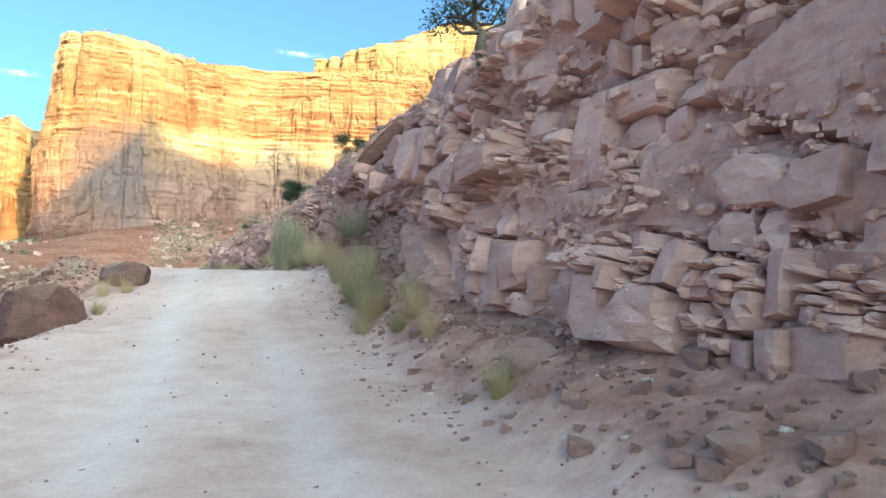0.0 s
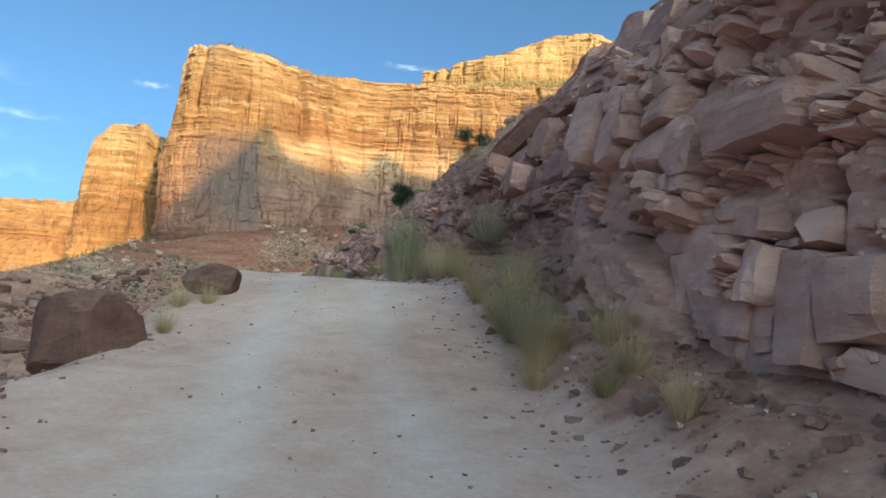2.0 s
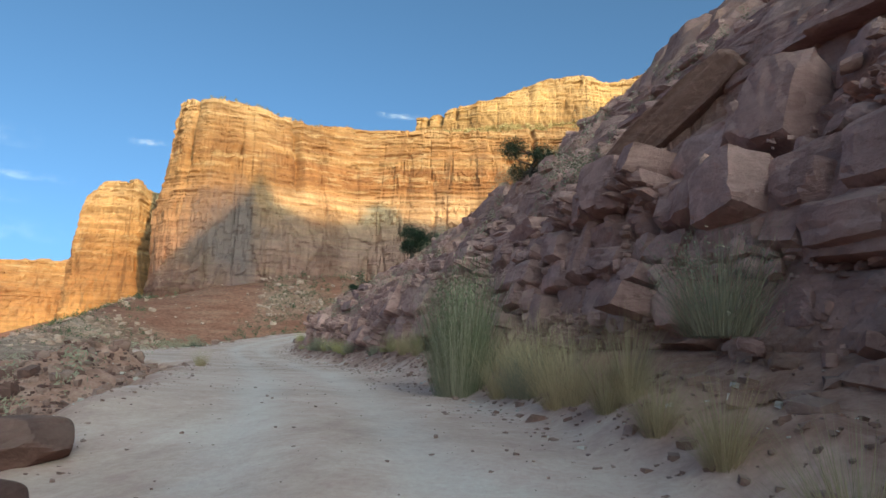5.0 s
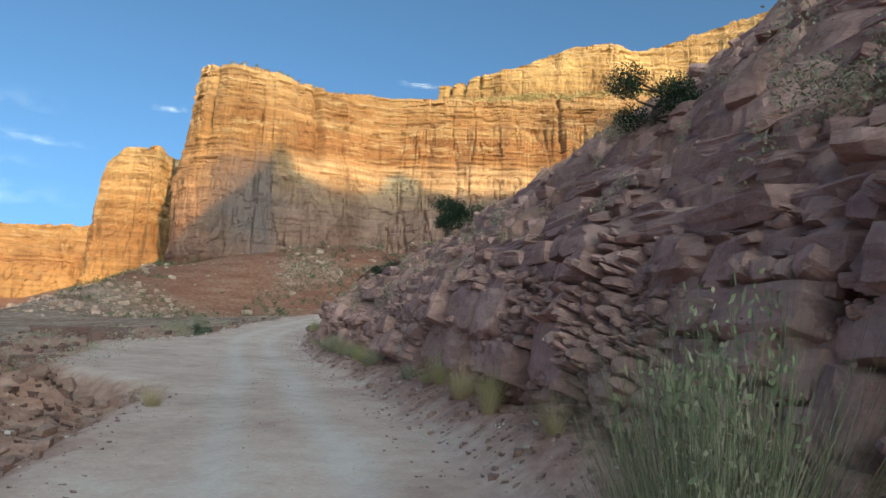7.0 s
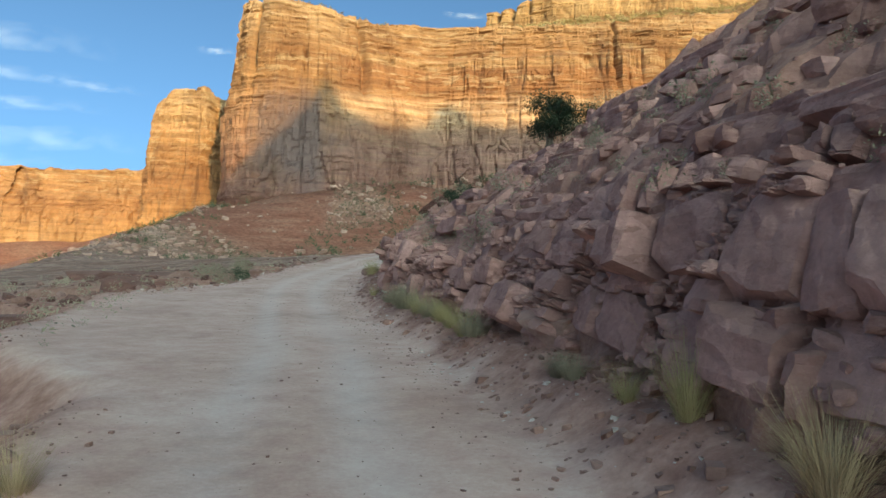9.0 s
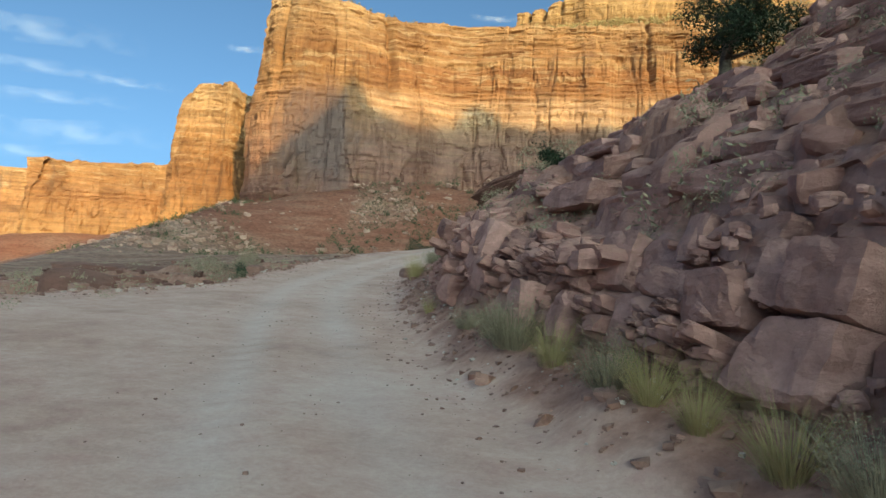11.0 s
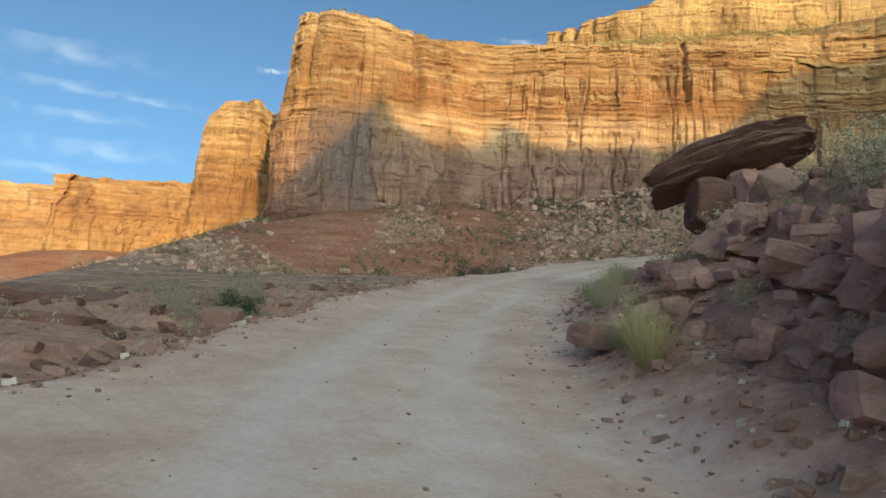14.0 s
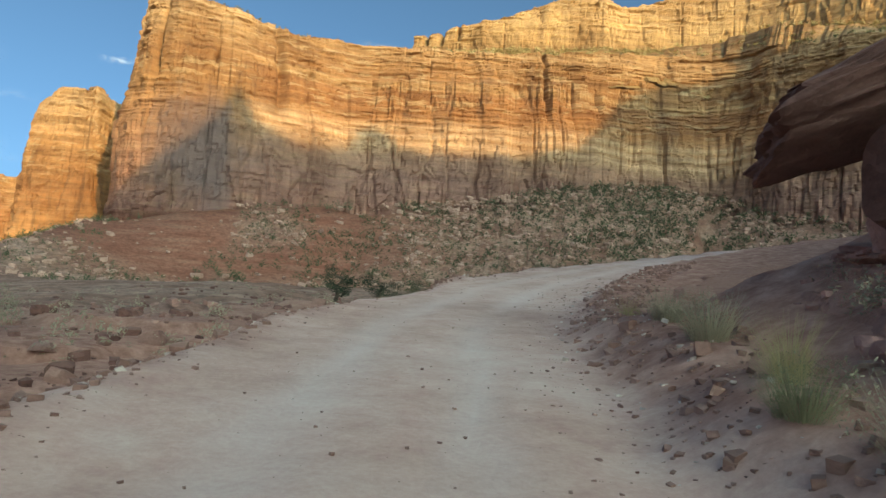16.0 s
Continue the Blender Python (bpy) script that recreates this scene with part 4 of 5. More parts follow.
def build_cut_blocks():
    rs = np.random.RandomState(77)
    owner = bpy.data.objects["rock_cut"]
    leaves, s, end = [], station(-8.0), station(67.0)
    while s < end:
        w = rs.uniform(1.8, 4.2)
        y = float(np.interp(s + w / 2, ROAD_S, ROAD[:, 1]))
        _, face, _, _ = cut_line(np.array([s + w / 2]))
        area = float(np.interp(y, [-9, 6, 9, 13, 16, 22, 27, 30, 35, 39, 46, 56, 66], [0.42, 0.42, 0.6, 1.1, 1.5, 0.8, 0.6, 1.8, 1.5, 0.7, 0.9, 0.9, 0.4]))
        whole = []
        split(rs, s, s + w, rs.uniform(0.15, 0.5), face[0] * rs.uniform(0.95, 1.1) + 0.3, area, whole)
        for piece in whole:
            if rs.uniform() < (y - 57.5) / 2:
                continue
            size = (piece[1] - piece[0]) * (piece[3] - piece[2])
            if rs.uniform() < 0.28 and size > 0.2:
                split(rs, *piece, size / rs.uniform(6, 14), leaves, 2.2)
            else:
                leaves.append(piece)
        s += w
    q = np.array(leaves)
    count = len(q)
    # ledges that crop out of the slope above the face
    ls = rs.uniform(station(12), station(56), 260)
    lw, lh = rs.uniform(0.6, 2.4, 260), rs.uniform(0.18, 0.5, 260)
    lv = cut_line(ls)[1] + 0.3 + 9.0 * rs.uniform(0, 1, 260) ** 1.3
    lv = np.round(lv / 0.9) * 0.9 + rs.normal(size=260) * 0.12
    q = np.vstack([q, np.stack([ls, ls + lw, lv, lv + lh], 1)])
    mid_s, mid_h = (q[:, 0] + q[:, 1]) / 2, (q[:, 2] + q[:, 3]) / 2
    P = cut_point(mid_s, mid_h, False)
    lean = np.arctan(cut_line(mid_s)[2])
    y = np.interp(mid_s, ROAD_S, ROAD[:, 1])
    shapes = [chunk(700 + k, 4, (1, 1, 1), 20, 8, 0.09, (1.04, 1.5), 0.14) for k in range(28)]
    rough = [chunk(760 + k, 7, (1, 1, 1), 18, 9, 0.12, (1.06, 1.5), 0.13) for k in range(20)]
    for v, _ in shapes + rough:
        v[:, 2] -= 0.5
    meshes = [raw_mesh("rock", v, f, ROCK) for v, f in shapes]
    single = (y > 3.0) & (y < 14.0) & (np.arange(len(q)) < count)
    if single.sum() > 295:
        single &= mid_h < np.sort(mid_h[single])[294]
    relief = fbm(mid_s / 2.1, mid_h / 0.95, 0, 3, 0.55, 230)
    V, F, base = [], [], 0
    for k in range(len(q)):
        i = int(mid_s[k] / 0.25)
        on_slope = k >= count
        w, h = q[k, 1] - q[k, 0], q[k, 3] - q[k, 2]
        d = rs.uniform(0.7, 1.1) if not on_slope else rs.uniform(0.6, 1.3)
        pick = rs.uniform()
        out = 0.02 + 0.06 * rs.normal() + 0.42 * relief[k] + 0.14 * np.round(3.0 * relief[k]) + (0.22 if pick < 0.09 else -0.24 if pick > 0.90 else 0.0) * min(1.0, w * h / 0.3)
        if mid_h[k] < 0.55:
            out -= 0.15
        tilt = lean[k] + 0.06 * rs.normal() if not on_slope else 0.12 * rs.normal()
        back = d * 0.5 - out if not on_slope else d * 0.5 - rs.uniform(0.05, 0.3) * d
        right = Vector((ROAD_T[i, 1], -ROAD_T[i, 0], 0))
        m = Matrix((right, Vector((ROAD_T[i, 0], ROAD_T[i, 1], 0)), Vector((0, 0, 1)))).transposed().to_4x4()
        m = Matrix.Translation(Vector(P[k]) + right * back) @ m @ Euler((rs.normal() * 0.04, tilt, rs.normal() * 0.07)).to_matrix().to_4x4()
        m = m @ Matrix.Diagonal((d, w * rs.uniform(0.92, 1.02), h * rs.uniform(0.92, 1.02), 1))
        shape = rs.randint(len(shapes))
        if single[k]:
            ob = new("rock", meshes[shape])
            ob.parent = owner
            ob.matrix_basis = m
            continue
        a = np.array(m)
        v, f = rough[shape % 20] if w * h > 0.35 else shapes[shape]
        V.append(v @ a[:3, :3].T + a[:3, 3])
        F.append(f + base)
        base += len(v)
    rest = new("rock_courses", raw_mesh("rock_courses", np.vstack(V), np.vstack(F), ROCK))
    rest.parent = owner
    tagged(rest, kind="stuff")


build_cut_blocks()


# ---- plants ----
def leaf_material(name, a, b, rough=0.75):
    m, n, l, p = shader(name, rough)
    g = n.new("ShaderNodeNewGeometry")
    rnd = g.outputs["Random Per Island"]
    obj = n.new("ShaderNodeObjectInfo").outputs["Random"]
    col = node_ramp(n, l, rnd, [(0.0, a), (1.0, b)])
    col = node_mix(n, l, 0.35, col, node_ramp(n, l, obj, [(0.0, tuple(0.6 * v for v in a)), (1.0, tuple(min(1, 1.2 * v) for v in b))]))
    l.new(col, p.inputs["Base Color"])
    p.inputs["Subsurface Weight"].default_value = 0.0
    return m


DRY = leaf_material("dry_grass", (0.30, 0.205, 0.105), (0.60, 0.435, 0.255))
YELLOW = leaf_material("yellow_green_grass", (0.225, 0.180, 0.080), (0.44, 0.345, 0.165))
BRUSH = leaf_material("grey_green_brush", (0.190, 0.155, 0.100), (0.37, 0.305, 0.205))
GREEN = leaf_material("green_brush", (0.130, 0.130, 0.065), (0.27, 0.25, 0.14))
TALUS_GREEN = leaf_material("dark_talus_brush", (0.045, 0.055, 0.026), (0.115, 0.118, 0.060))
JUNIPER = leaf_material("juniper_scales", (0.018, 0.028, 0.014), (0.048, 0.066, 0.031))
BARK = rock_material("grey_brown_bark", (0.05, 0.035, 0.025), (0.10, 0.075, 0.055), (0.17, 0.135, 0.105), 6.0, (0.12, 0.09, 0.07))


def blades(count, height, spread, lean, width, seed, curl=0.35, core=0.12):
    """Thin bent blades from one root: verts, faces."""
    rs = np.random.RandomState(seed)
    V, F = [], []
    for k in range(count):
        a, r = rs.uniform(0, 6.283), core * math.sqrt(rs.uniform())
        h = height * rs.uniform(0.35, 1.05)
        tilt = lean * rs.uniform(0.02, 1.0) ** 0.8 + 0.12 * abs(rs.normal())
        out = np.array([math.cos(a), math.sin(a), 0])
        side = np.array([-out[1], out[0], 0]) if rs.uniform() < 0.5 else np.array([math.cos(a + 1), math.sin(a + 1), 0])
        root = out * r * spread + np.array([rs.normal(), rs.normal(), 0]) * 0.02
        p0, n0 = root, len(V)
        for q, wq in ((0.0, 1.0), (0.5, 0.8), (1.0, 0.15)):
            bend = tilt * q * (1 + curl * q)
            c = p0 + out * h * bend + np.array([0, 0, h * q * (1 - 0.25 * tilt * q)])
            V += [c - side * width * wq / 2, c + side * width * wq / 2]
        F += [(n0, n0 + 1, n0 + 3, n0 + 2), (n0 + 2, n0 + 3, n0 + 5, n0 + 4)]
    return np.array(V), np.array(F)


def leaf_quads(rs, p, size, wide):
    """Pointed leaves at the places p, turned at random: verts, faces."""
    u = rs.normal(size=p.shape)
    u /= np.linalg.norm(u, axis=1)[:, None]
    w = np.cross(u, rs.normal(size=p.shape))
    w /= np.linalg.norm(w, axis=1)[:, None]
    u, w = u * size[:, None], w * size[:, None] * wide
    return np.stack([p - u, p + w, p + u, p - w], 1).reshape(-1, 3), np.arange(4 * len(p)).reshape(-1, 4)


def twigs_and_leaves(count, radius, height, leaf, seed, flat=0.7):
    """A rounded bush: short leafy sprays over a lumpy dome."""
    rs = np.random.RandomState(seed)
    at, r = rs.normal(size=(9, 3)) * (0.42, 0.42, 0.26), rs.uniform(0.35, 0.62, 9)
    pick = rs.randint(9, size=2 * count)
    d = rs.normal(size=(2 * count, 3))
    p = at[pick] + d / np.linalg.norm(d, axis=1)[:, None] * (r[pick] * rs.uniform(0.75, 1.05, 2 * count))[:, None]
    p = p * (radius, radius, height * flat) + (0, 0, height * 0.48)
    p = p[p[:, 2] > 0.02 * height][:count]
    return leaf_quads(rs, p, leaf * rs.uniform(0.6, 1.5, len(p)), 0.35)


def tube(points, radii, sides=7):
    pts = np.array(points, float)
    t = np.gradient(pts, axis=0)
    t /= np.linalg.norm(t, axis=1)[:, None]
    V = []
    for p, d, r in zip(pts, t, radii):
        a = np.cross(d, (0.3, 0.9, 0.1))
        a /= np.linalg.norm(a)
        b = np.cross(d, a)
        ang = np.linspace(0, 2 * math.pi, sides, endpoint=False)
        V.append(p + r * (np.cos(ang)[:, None] * a + np.sin(ang)[:, None] * b))
    n = len(pts)
    i = np.arange(n * sides).reshape(n, sides)
    j = np.roll(i, -1, axis=1)
    return np.vstack(V), np.stack([i[:-1], j[:-1], j[1:], i[1:]], -1).reshape(-1, 4)


def join(parts):
    V, F, base = [], [], 0
    for v, f in parts:
        V.append(v)
        F.append(f + base)
        base += len(v)
    return np.vstack(V), np.vstack(F)


PLANTS = {}


def plant_mesh(kind, k):
    key = (kind, k)
    if key not in PLANTS:
        seed = 1000 + 37 * k + {"dry": 0, "yellow": 200, "brush": 400, "green": 600, "sage": 800}[kind]
        if kind in ("dry", "yellow"):
            v, f = join([blades(300, 1.0, 1.0, 0.55, 0.0055, seed, 0.5, 0.16), blades(190, 0.65, 1.0, 0.9, 0.0055, seed + 1, 0.7, 0.2)])
            mat = DRY if kind == "dry" else YELLOW
        elif kind in ("brush", "green"):
            v, f = join([blades(430, 0.95, 1.0, 0.75, 0.007, seed, 0.25, 0.34), blades(260, 0.6, 1.0, 1.1, 0.006, seed + 1, 0.2, 0.4)])
            mat = BRUSH if kind == "brush" else GREEN
            PLANTS[key, "leaves"] = raw_mesh("foliage", *twigs_and_leaves(1000, 0.55, 0.85, 0.019, seed + 2), mat)
        else:
            v, f = twigs_and_leaves(1500, 0.85, 1.0, 0.036, seed)
            mat = BRUSH
        PLANTS[key] = raw_mesh(kind, v, f, mat)
    return PLANTS[key]


NAMES = {"dry": ("grass_tuft", "dry straw-coloured grass tuft at the roadside", "grass"), "yellow": ("grass_tuft", "yellow-green bunch of grass at the roadside", "grass"),
         "brush": ("brush_shrub", "grey-green feathery desert brush", "shrub"), "green": ("brush_shrub", "green feathery desert brush", "shrub"),
         "sage": ("sage_shrub", "low grey-green sagebrush on the slope", "shrub")}
plant_count = [0]


def surface(x, y):
    """Height of what one stands on at a place: the ground or the cut above it."""
    z = land(x, y)
    hit, p, _, _, _, _ = scene.ray_cast(bpy.context.evaluated_depsgraph_get(), Vector((x, y, 60)), Vector((0, 0, -1)))
    return max(z, p.z) if hit else z


def plant(kind, x, y, height, wide=1.0, z=None):
    k = plant_count[0] % 4
    plant_count[0] += 1
    name, label, category = NAMES[kind]
    if kind != "sage" and z is None:
        s, off, _ = on_road(np.array([x]), np.array([y]))
        foot = cut_line(s)[0][0] - 0.12
        if off[0] > foot:
            x, y, _ = at_road(s[0], foot)
        z = land(x, y)
    shape = plant_mesh(kind, k)
    leafy = (((kind, k), "leaves") in PLANTS)
    ob = new(name, None if leafy else shape)
    if leafy:
        for part_name, data in (("stalk_tuft", shape), ("foliage", PLANTS[(kind, k), "leaves"])):
            new(part_name, data).parent = ob
    ob.matrix_world = Matrix.Translation((x, y, (surface(x, y) if z is None else z) - 0.03)) @ Matrix.Rotation(plant_count[0] * 2.4, 4, "Z") @ Matrix.Diagonal((height * wide, height * wide, height, 1))
    return tagged(ob, label, category, "roadside plants")


bpy.context.view_layer.update()
for kind, x, y, h, w in [
        ("yellow", -0.77, 11.9, 0.55, 0.9), ("yellow", 0.62, 7.6, 0.6, 0.9), ("brush", -1.5, 14.2, 0.8, 0.9), ("dry", -1.45, 13.6, 0.95, 1.0), ("dry", -0.6, 13.4, 0.8, 1.0),
        ("dry", -1.5, 12.9, 0.6, 1.0), ("dry", -2.6, 17.1, 0.65, 1.1), ("green", -1.7, 14.7, 1.25, 0.75), ("dry", -1.34, 13.9, 0.7, 1.0), ("dry", -0.5, 12.1, 0.7, 1.0),
        ("dry", -0.2, 10.8, 0.6, 1.0), ("dry", -2.2, 16.2, 0.8, 1.1), ("brush", -2.0, 17.4, 0.9, 1.0), ("dry", -2.75, 17.9, 0.85, 1.0), ("dry", -1.9, 16.6, 0.95, 1.1),
        ("dry", -2.0, 15.4, 0.9, 1.0), ("brush", -4.6, 23.6, 0.9, 1.0), ("dry", -4.2, 22.6, 0.8, 1.1), ("dry", -5.0, 24.2, 0.85, 1.0), ("dry", -3.7, 21.4, 0.8, 1.0),
        ("dry", -3.4, 20.2, 0.7, 1.0), ("dry", -3.1, 19.2, 0.75, 1.0), ("green", -5.65, 25.4, 2.75, 0.48), ("brush", -5.7, 25.7, 2.4, 0.48), ("green", -5.85, 25.55, 2.5, 0.45), ("brush", -5.8, 25.2, 2.3, 0.45), ("dry", -4.4, 23.4, 1.2, 0.7), ("dry", -4.0, 22.4, 1.1, 0.7), ("dry", -3.5, 21.3, 1.0, 0.8), ("dry", -4.75, 24.5, 1.0, 0.7), ("dry", -5.2, 26.0, 0.7, 1.0),
        ("dry", -4.9, 25.3, 0.75, 1.0), ("dry", -7.75, 32.4, 0.65, 1.0), ("dry", -6.7, 30.3, 0.6, 1.0), ("yellow", -13.55, 45.7, 0.65, 1.2), ("yellow", -13.2, 45.0, 0.6, 1.1),
        ("dry", -8.5, 34.4, 0.75, 1.1), ("yellow", -7.75, 32.7, 0.85, 0.8), ("yellow", -9.25, 37.7, 0.5, 1.0), ("brush", -10.3, 38.8, 0.45, 1.0), ("brush", -14.0, 46.3, 0.75, 1.1),
        ("yellow", -12.7, 44.1, 0.7, 1.2), ("brush", -12.1, 43.3, 0.65, 1.2), ("brush", -10.4, 39.4, 0.5, 1.0), ("yellow", -9.15, 36.4, 0.9, 0.8), ("dry", -8.4, 34.8, 0.6, 1.2),
        ("dry", -14.8, 34.1, 0.6, 1.1), ("brush", -16.1, 51.2, 0.5, 1.3), ("brush", -15.1, 49.0, 1.0, 1.1), ("yellow", -14.5, 47.5, 0.75, 1.1), ("yellow", -18.0, 53.9, 0.5, 1.0),
        ("brush", -15.4, 49.6, 0.75, 1.2), ("yellow", -21.45, 61.9, 0.85, 0.9), ("brush", -22.3, 66.6, 0.85, 1.0), ("green", -22.6, 67.9, 0.6, 1.1), ("brush", -20.8, 62.8, 0.6, 1.1),
        ("yellow", -21.2, 61.2, 0.95, 0.9), ("sage", -21.5, 65.2, 0.55, 1.0), ("brush", -22.4, 73.4, 0.7, 1.0), ("brush", -22.3, 71.5, 0.85, 1.0), ("yellow", -22.35, 68.8, 0.65, 1.0),
        ("yellow", -22.7, 75.2, 0.55, 1.0), ("sage", -5.4, 37.0, 0.8, 1.0), ("sage", -3.6, 28.8, 0.8, 1.2),
        ("sage", -16.2, 57.0, 1.0, 1.0), ("sage", -18.6, 62.2, 1.0, 0.9), ("sage", -8.6, 18.2, 0.55, 1.0), ("dry", -7.6, 16.6, 0.55, 1.0), ("dry", -8.0, 16.2, 0.6, 1.0),
        ("dry", -7.3, 14.6, 0.55, 0.9), ("sage", -8.8, 15.3, 0.4, 1.2), ("sage", -11.4, 12.6, 0.5, 1.2), ("sage", -36.8, 72.0, 1.5, 0.95), ("sage", -36.4, 75.8, 1.3, 0.95),
        ("sage", -40.0, 81.0, 1.4, 0.95), ("sage", -38.2, 73.6, 1.2, 1.1), ("sage", -34.0, 71.5, 0.9, 1.1), ("sage", -33.0, 69.6, 0.8, 1.1)]:
    plant(kind, x, y, h * (1.0 if kind in ("green", "brush") else 1.15 if kind != "sage" else 0.95), w * (0.8 if kind != "sage" else 1.0))
plant("brush", -2.75, 20.6, 1.25, 0.75, 4.0)


def sprinkle(name, label, spots, seed, mat, leaf=0.16, count=46):
    """Many far bushes in one mesh: spots are rows of x, y, z, size."""
    rs = np.random.RandomState(seed)
    shapes = [twigs_and_leaves(count, 0.6, 1.0, leaf, seed * 13 + k) for k in range(6)]
    V, F, base = [], [], 0
    for x, y, z, size in spots:
        v, f = shapes[rs.randint(6)]
        V.append((v * size * rs.uniform(0.8, 1.2, 3)) @ turn(rs.uniform(0, 6.28)).T + (x, y, z - 0.05 * size))
        F.append(f + base)
        base += len(v)
    return tagged(new(name, raw_mesh(name, np.vstack(V), np.vstack(F), mat)), label, "shrubs", kind="stuff")


rs5 = np.random.RandomState(55)
bp_, bs_ = talus_spots(7500, (4, 240), (1.4, 4.0), 501)
bp2, bs2 = talus_spots(2400, (2, 150), (2.0, 4.6), 507, True)
bp_, bs_ = np.vstack([bp_, bp2]), np.concatenate([bs_, bs2])
keep = fbm(bp_[:, 0] / 45, bp_[:, 1] / 45, 0, 3, 0.5, 502) + 0.7 * smooth(-120, 60, bp_[:, 0]) - 0.3 * ground_height(bp_[:, 0], bp_[:, 1])[3] > -0.18
bp_, bs_ = bp_[keep], bs_[keep] * (1 + 0.35 * smooth(-80, 40, bp_[keep][:, 0]))
sprinkle("talus_brush", "dark green shrubs dotting the talus slope", np.column_stack([bp_, ground_height(bp_[:, 0], bp_[:, 1])[0], bs_]), 51, TALUS_GREEN, 0.19, 19)
near_ = np.array([tuple(at_road(a, b))[:2] for a, b in zip(rs5.uniform(30, 145, 1400), -4.8 - 75 * rs5.uniform(0, 1, 1400) ** 1.4)])
sprinkle("bench_brush", "grey-green sagebrush on the open ground", np.column_stack([near_, ground_height(near_[:, 0], near_[:, 1])[0], rs5.uniform(0.2, 0.85, 1400)]), 52, BRUSH, 0.09, 46)
g_ = np.concatenate([MAIN_GRID[151:, 296:].reshape(-1, 3), RIM_GRID[20:34].reshape(-1, 3)])
g_ = g_[rs5.randint(0, len(g_), 2600)]
sprinkle("rim_brush", "green shrubs on the bench under the rim cliff", np.column_stack([g_, rs5.uniform(1.2, 4.2, len(g_))]), 53, YELLOW, 0.26, 18)
t_ = MAIN_GRID[150:153].reshape(-1, 3)
t_ = t_[t_[:, 0] > -265]
t_ = t_[rs5.randint(0, len(t_), 420)]
sprinkle("mesa_top_brush", "small dark shrubs on the mesa top", np.column_stack([t_, rs5.uniform(1.0, 2.6, len(t_))]), 54, GREEN, 0.22, 26)
c_ = np.vstack([cut_spots(300, 24, 70, 0.3, 9, (0.25, 0.8), 505), cut_spots(90, 57, 72, -1.0, 3, (0.2, 0.6), 506)])
sprinkle("slope_brush", "grey-green brush between the rocks of the slope", c_, 55, BRUSH, 0.055, 150)


def juniper(at, height, spread, seed, label, leaves=2600, bare=0.3, name="juniper_tree", lean=0.2, clear=2):
    """A desert juniper: a twisted trunk, bent limbs and clumps of scaly leaves with gaps between them."""
    rs = np.random.RandomState(seed)
    root = new(name, None)
    root.location = at
    tagged(root, label, "tree")
    pts = [(0, 0, -0.15)]
    for k in range(1, 7):
        q = k / 6
        pts.append((lean * height * q + 0.05 * height * rs.normal(), 0.05 * height * rs.normal(), height * 0.72 * q))
    trunk = [tube(pts, np.linspace(0.075, 0.02, 7) * height)]
    ends = []
    for k in range(12):
        p = np.array(pts[clear + k % (7 - clear)])
        a = k * 2.4 + rs.uniform(-0.4, 0.4)
        d = np.array([math.cos(a), math.sin(a), 0]) * spread * rs.uniform(0.45, 1.0)
        mid = p + 0.5 * d + (0, 0, rs.uniform(-0.05, 0.12) * height)
        end = p + d + (0, 0, rs.uniform(0.05, 0.30) * height)
        trunk.append(tube([p, mid, end], np.array([0.028, 0.018, 0.006]) * height, 5))
        ends += [end, 0.4 * mid + 0.6 * end]
    ends.append(np.array(pts[-1]))
    v, f = join(trunk)
    t = new("trunk", raw_mesh("trunk", v, f, BARK, True))
    t.parent = root
    count = int(leaves * 3.2 * (1 - 0.3 * bare))
    tips = np.array(ends)
    pick = rs.randint(len(tips), size=count)
    r = ((0.17 + 0.12 * rs.uniform(0, 1, len(tips))) * (height + spread) * 0.62)[pick]
    d = rs.normal(size=(count, 3))
    p = tips[pick] + d / np.linalg.norm(d, axis=1)[:, None] * (r * rs.uniform(0.2, 1.0, count) ** 0.5)[:, None] * (1, 1, 0.7)
    V, F = leaf_quads(rs, p, 0.026 * height ** 0.5 * rs.uniform(0.6, 1.4, count), 0.45)
    c = new("crown", raw_mesh("crown", V, F, JUNIPER))
    c.parent = root
    return root


bpy.context.view_layer.update()
juniper((0.8, 12.6, surface(0.8, 12.6) - 0.35), 1.9, 1.0, 901, "dark twisted juniper on the edge of the cut", 1100, 0.6, lean=-0.1, clear=3)
juniper((-12.4, 55.0, surface(-12.4, 55.0) - 0.1), 2.4, 1.4, 902, "dark green juniper on the slope above the road", 4200)
juniper((-4.8, 36.0, surface(-4.8, 36.0) - 0.1), 1.2, 1.3, 903, "spreading dark green juniper high on the slope", 3600)
juniper((-16.3, 56.6, surface(-16.3, 56.6) - 0.1), 1.2, 0.5, 904, "small upright dark juniper on the bank", 1800)
juniper((-17.2, 61.4, surface(-17.2, 61.4) - 0.1), 1.9, 0.6, 905, "thin half-bare sapling on the bank", 500, 1.0, "bare_sapling")
for k, (x, y, h, w) in enumerate([(-36, 118, 2.4, 1.8), (-33, 121, 2.2, 2.0), (-30, 123, 2.0, 1.8), (-39, 116, 2.8, 1.2), (-26, 124, 1.8, 1.5), (-33.2, 70.6, 0.75, 0.8), (-34.6, 72.4, 0.8, 0.9), (-36.4, 74.6, 0.9, 1.0)]):
    juniper((x, y, land(x, y) - 0.1), h, w, 910 + k, "dark green juniper clump on the open ground past the bend", 1800)


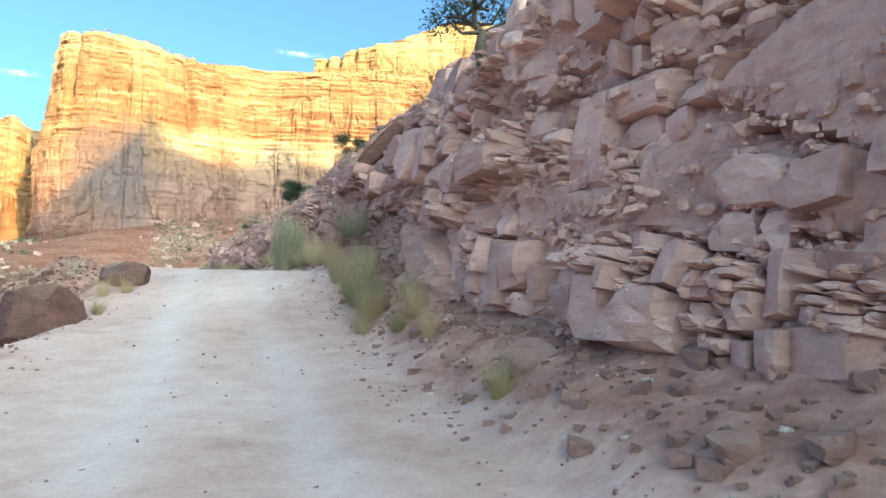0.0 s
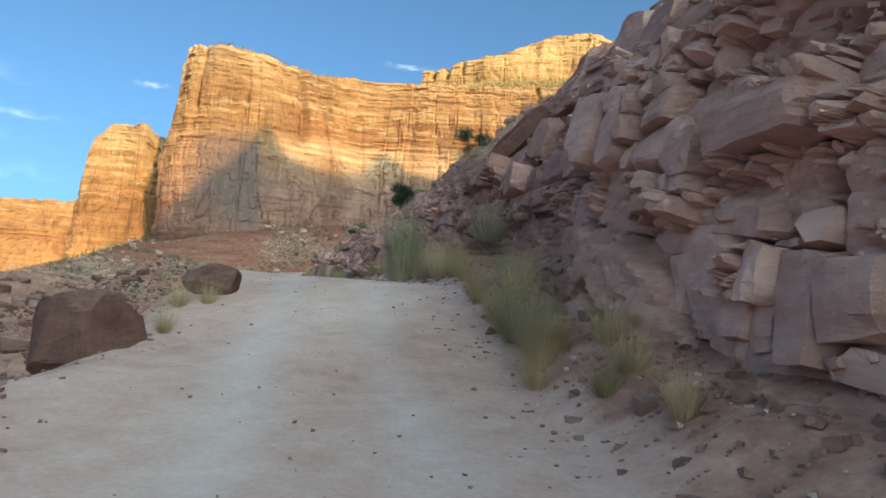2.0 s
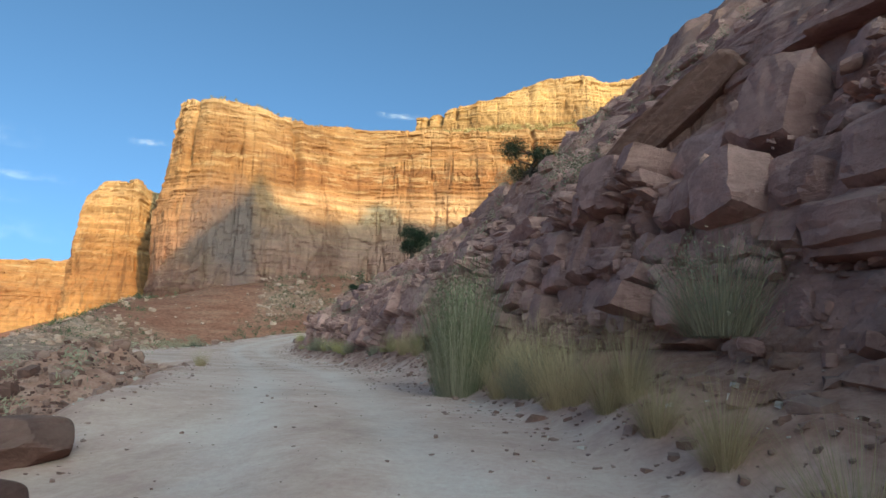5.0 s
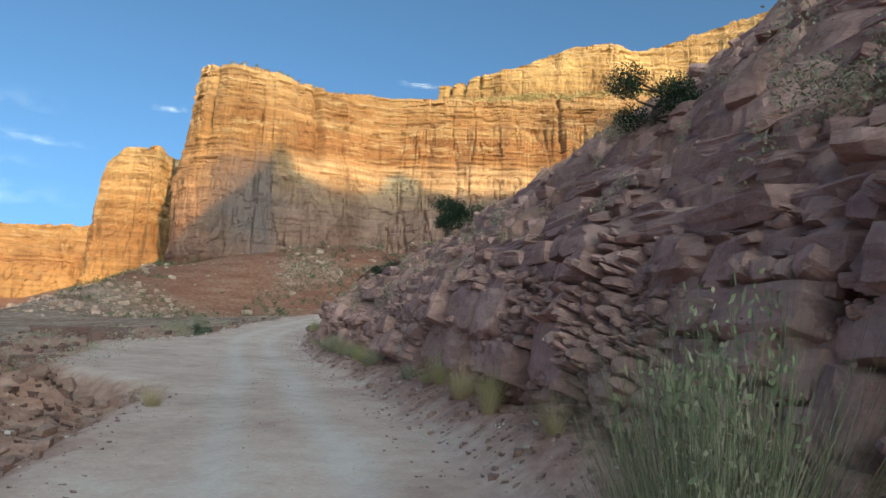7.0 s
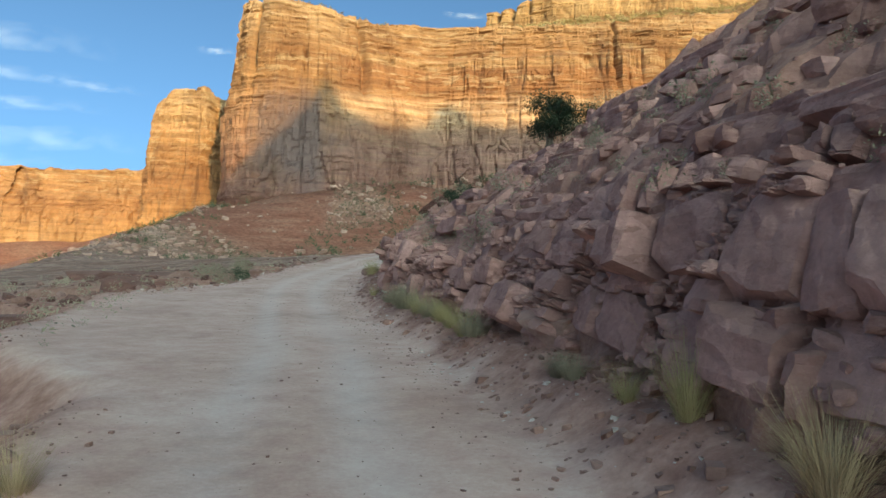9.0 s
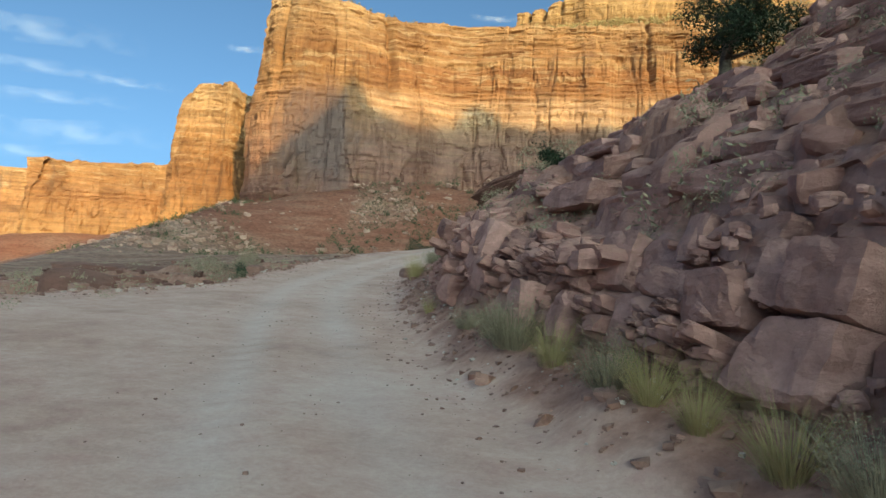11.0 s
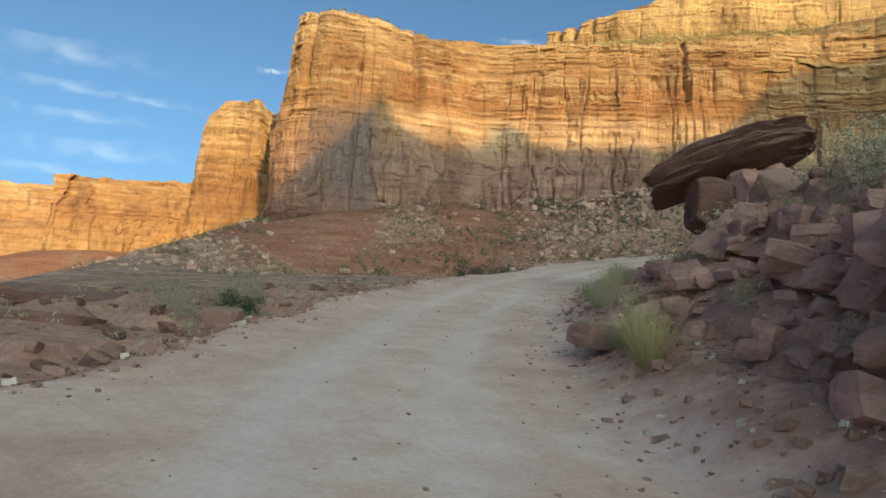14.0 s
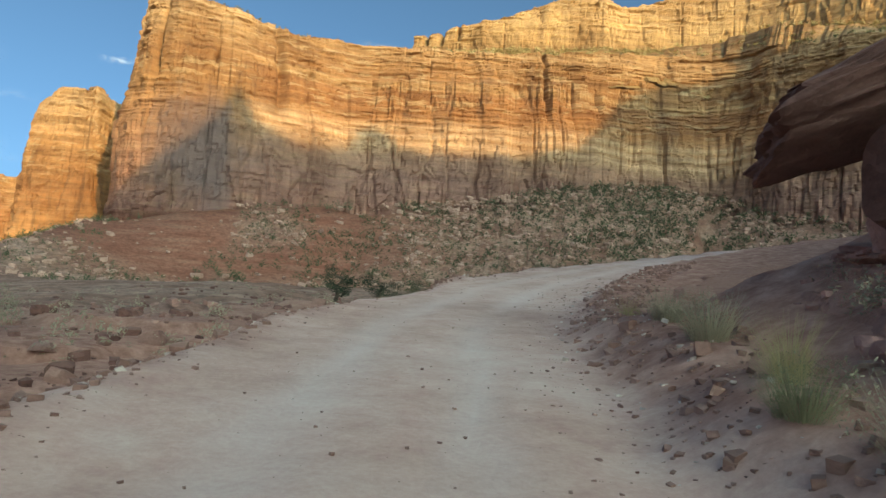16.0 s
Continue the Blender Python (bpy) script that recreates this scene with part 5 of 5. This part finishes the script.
# ---- thin clouds ----
def cloud_material(name, dense):
    m, n, l, b = shader(name, 1.0)
    b.inputs["Base Color"].default_value = (0.85, 0.85, 0.85, 1)
    gen = n.new("ShaderNodeTexCoord").outputs["Generated"]
    t = node_noise(n, l, gen, 2.2, 5, 0.6, (3.0, 1.0, 1.0))
    sep = n.new("ShaderNodeSeparateXYZ")
    l.new(gen, sep.inputs[0])
    fall = 1.0
    for axis in ("X", "Z"):
        q = node_math(n, l, "ABSOLUTE", node_math(n, l, "SUBTRACT", sep.outputs[axis], 0.5))
        edge = node_ramp(n, l, q, [(0.05, (1, 1, 1)), (0.5, (0, 0, 0))])
        fall = node_math(n, l, "MULTIPLY", fall, edge)
    a = node_math(n, l, "MULTIPLY", node_ramp(n, l, t, [(0.38, (0, 0, 0)), (0.68, (1, 1, 1))]), fall)
    l.new(node_math(n, l, "MULTIPLY", a, dense), b.inputs["Alpha"])
    return m


CLOUD, VEIL = cloud_material("thin_cloud", 0.24), cloud_material("faint_cloud", 0.10)
for az, el, wide, tall, turned in [(-32.3, 17.0, 3.0, 0.5, 1), (-12.0, 21.0, 4.5, 0.5, 5), (-46.6, 13.7, 13.0, 1.0, 2), (-45.7, 11.7, 12.0, 1.0, 0), (-47.4, 7.6, 12.0, 0.9, 1), (-41.0, 13.4, 8.0, 0.7, 2), (-47.0, 16.2, 15.0, 2.0, 3), (-44.0, 9.4, 14.0, 1.8, 1)]:
    d = 3600.0
    c = Vector((math.sin(radians(az)) * math.cos(radians(el)), math.cos(radians(az)) * math.cos(radians(el)), math.sin(radians(el)))) * d
    w, h = d * radians(wide), d * radians(tall)
    u = np.linspace(-0.5, 0.5, 24)
    U, W = np.meshgrid(u, np.linspace(-0.5, 0.5, 6), indexing="ij")
    bulge = 0.10 * w * (1 - (2 * U) ** 2)
    ob = new("cloud", grid_mesh("cloud", np.stack([U * w, bulge, W * h + 0.25 * h * np.sin(U * 5)], -1), CLOUD if wide < 6 else VEIL, True))
    ob.matrix_world = Matrix.Translation(c) @ Matrix.Rotation(-radians(az), 4, "Z") @ Matrix.Rotation(radians(turned), 4, "Y")
    tagged(ob, "thin white wisp of cloud", "cloud", kind="structure")
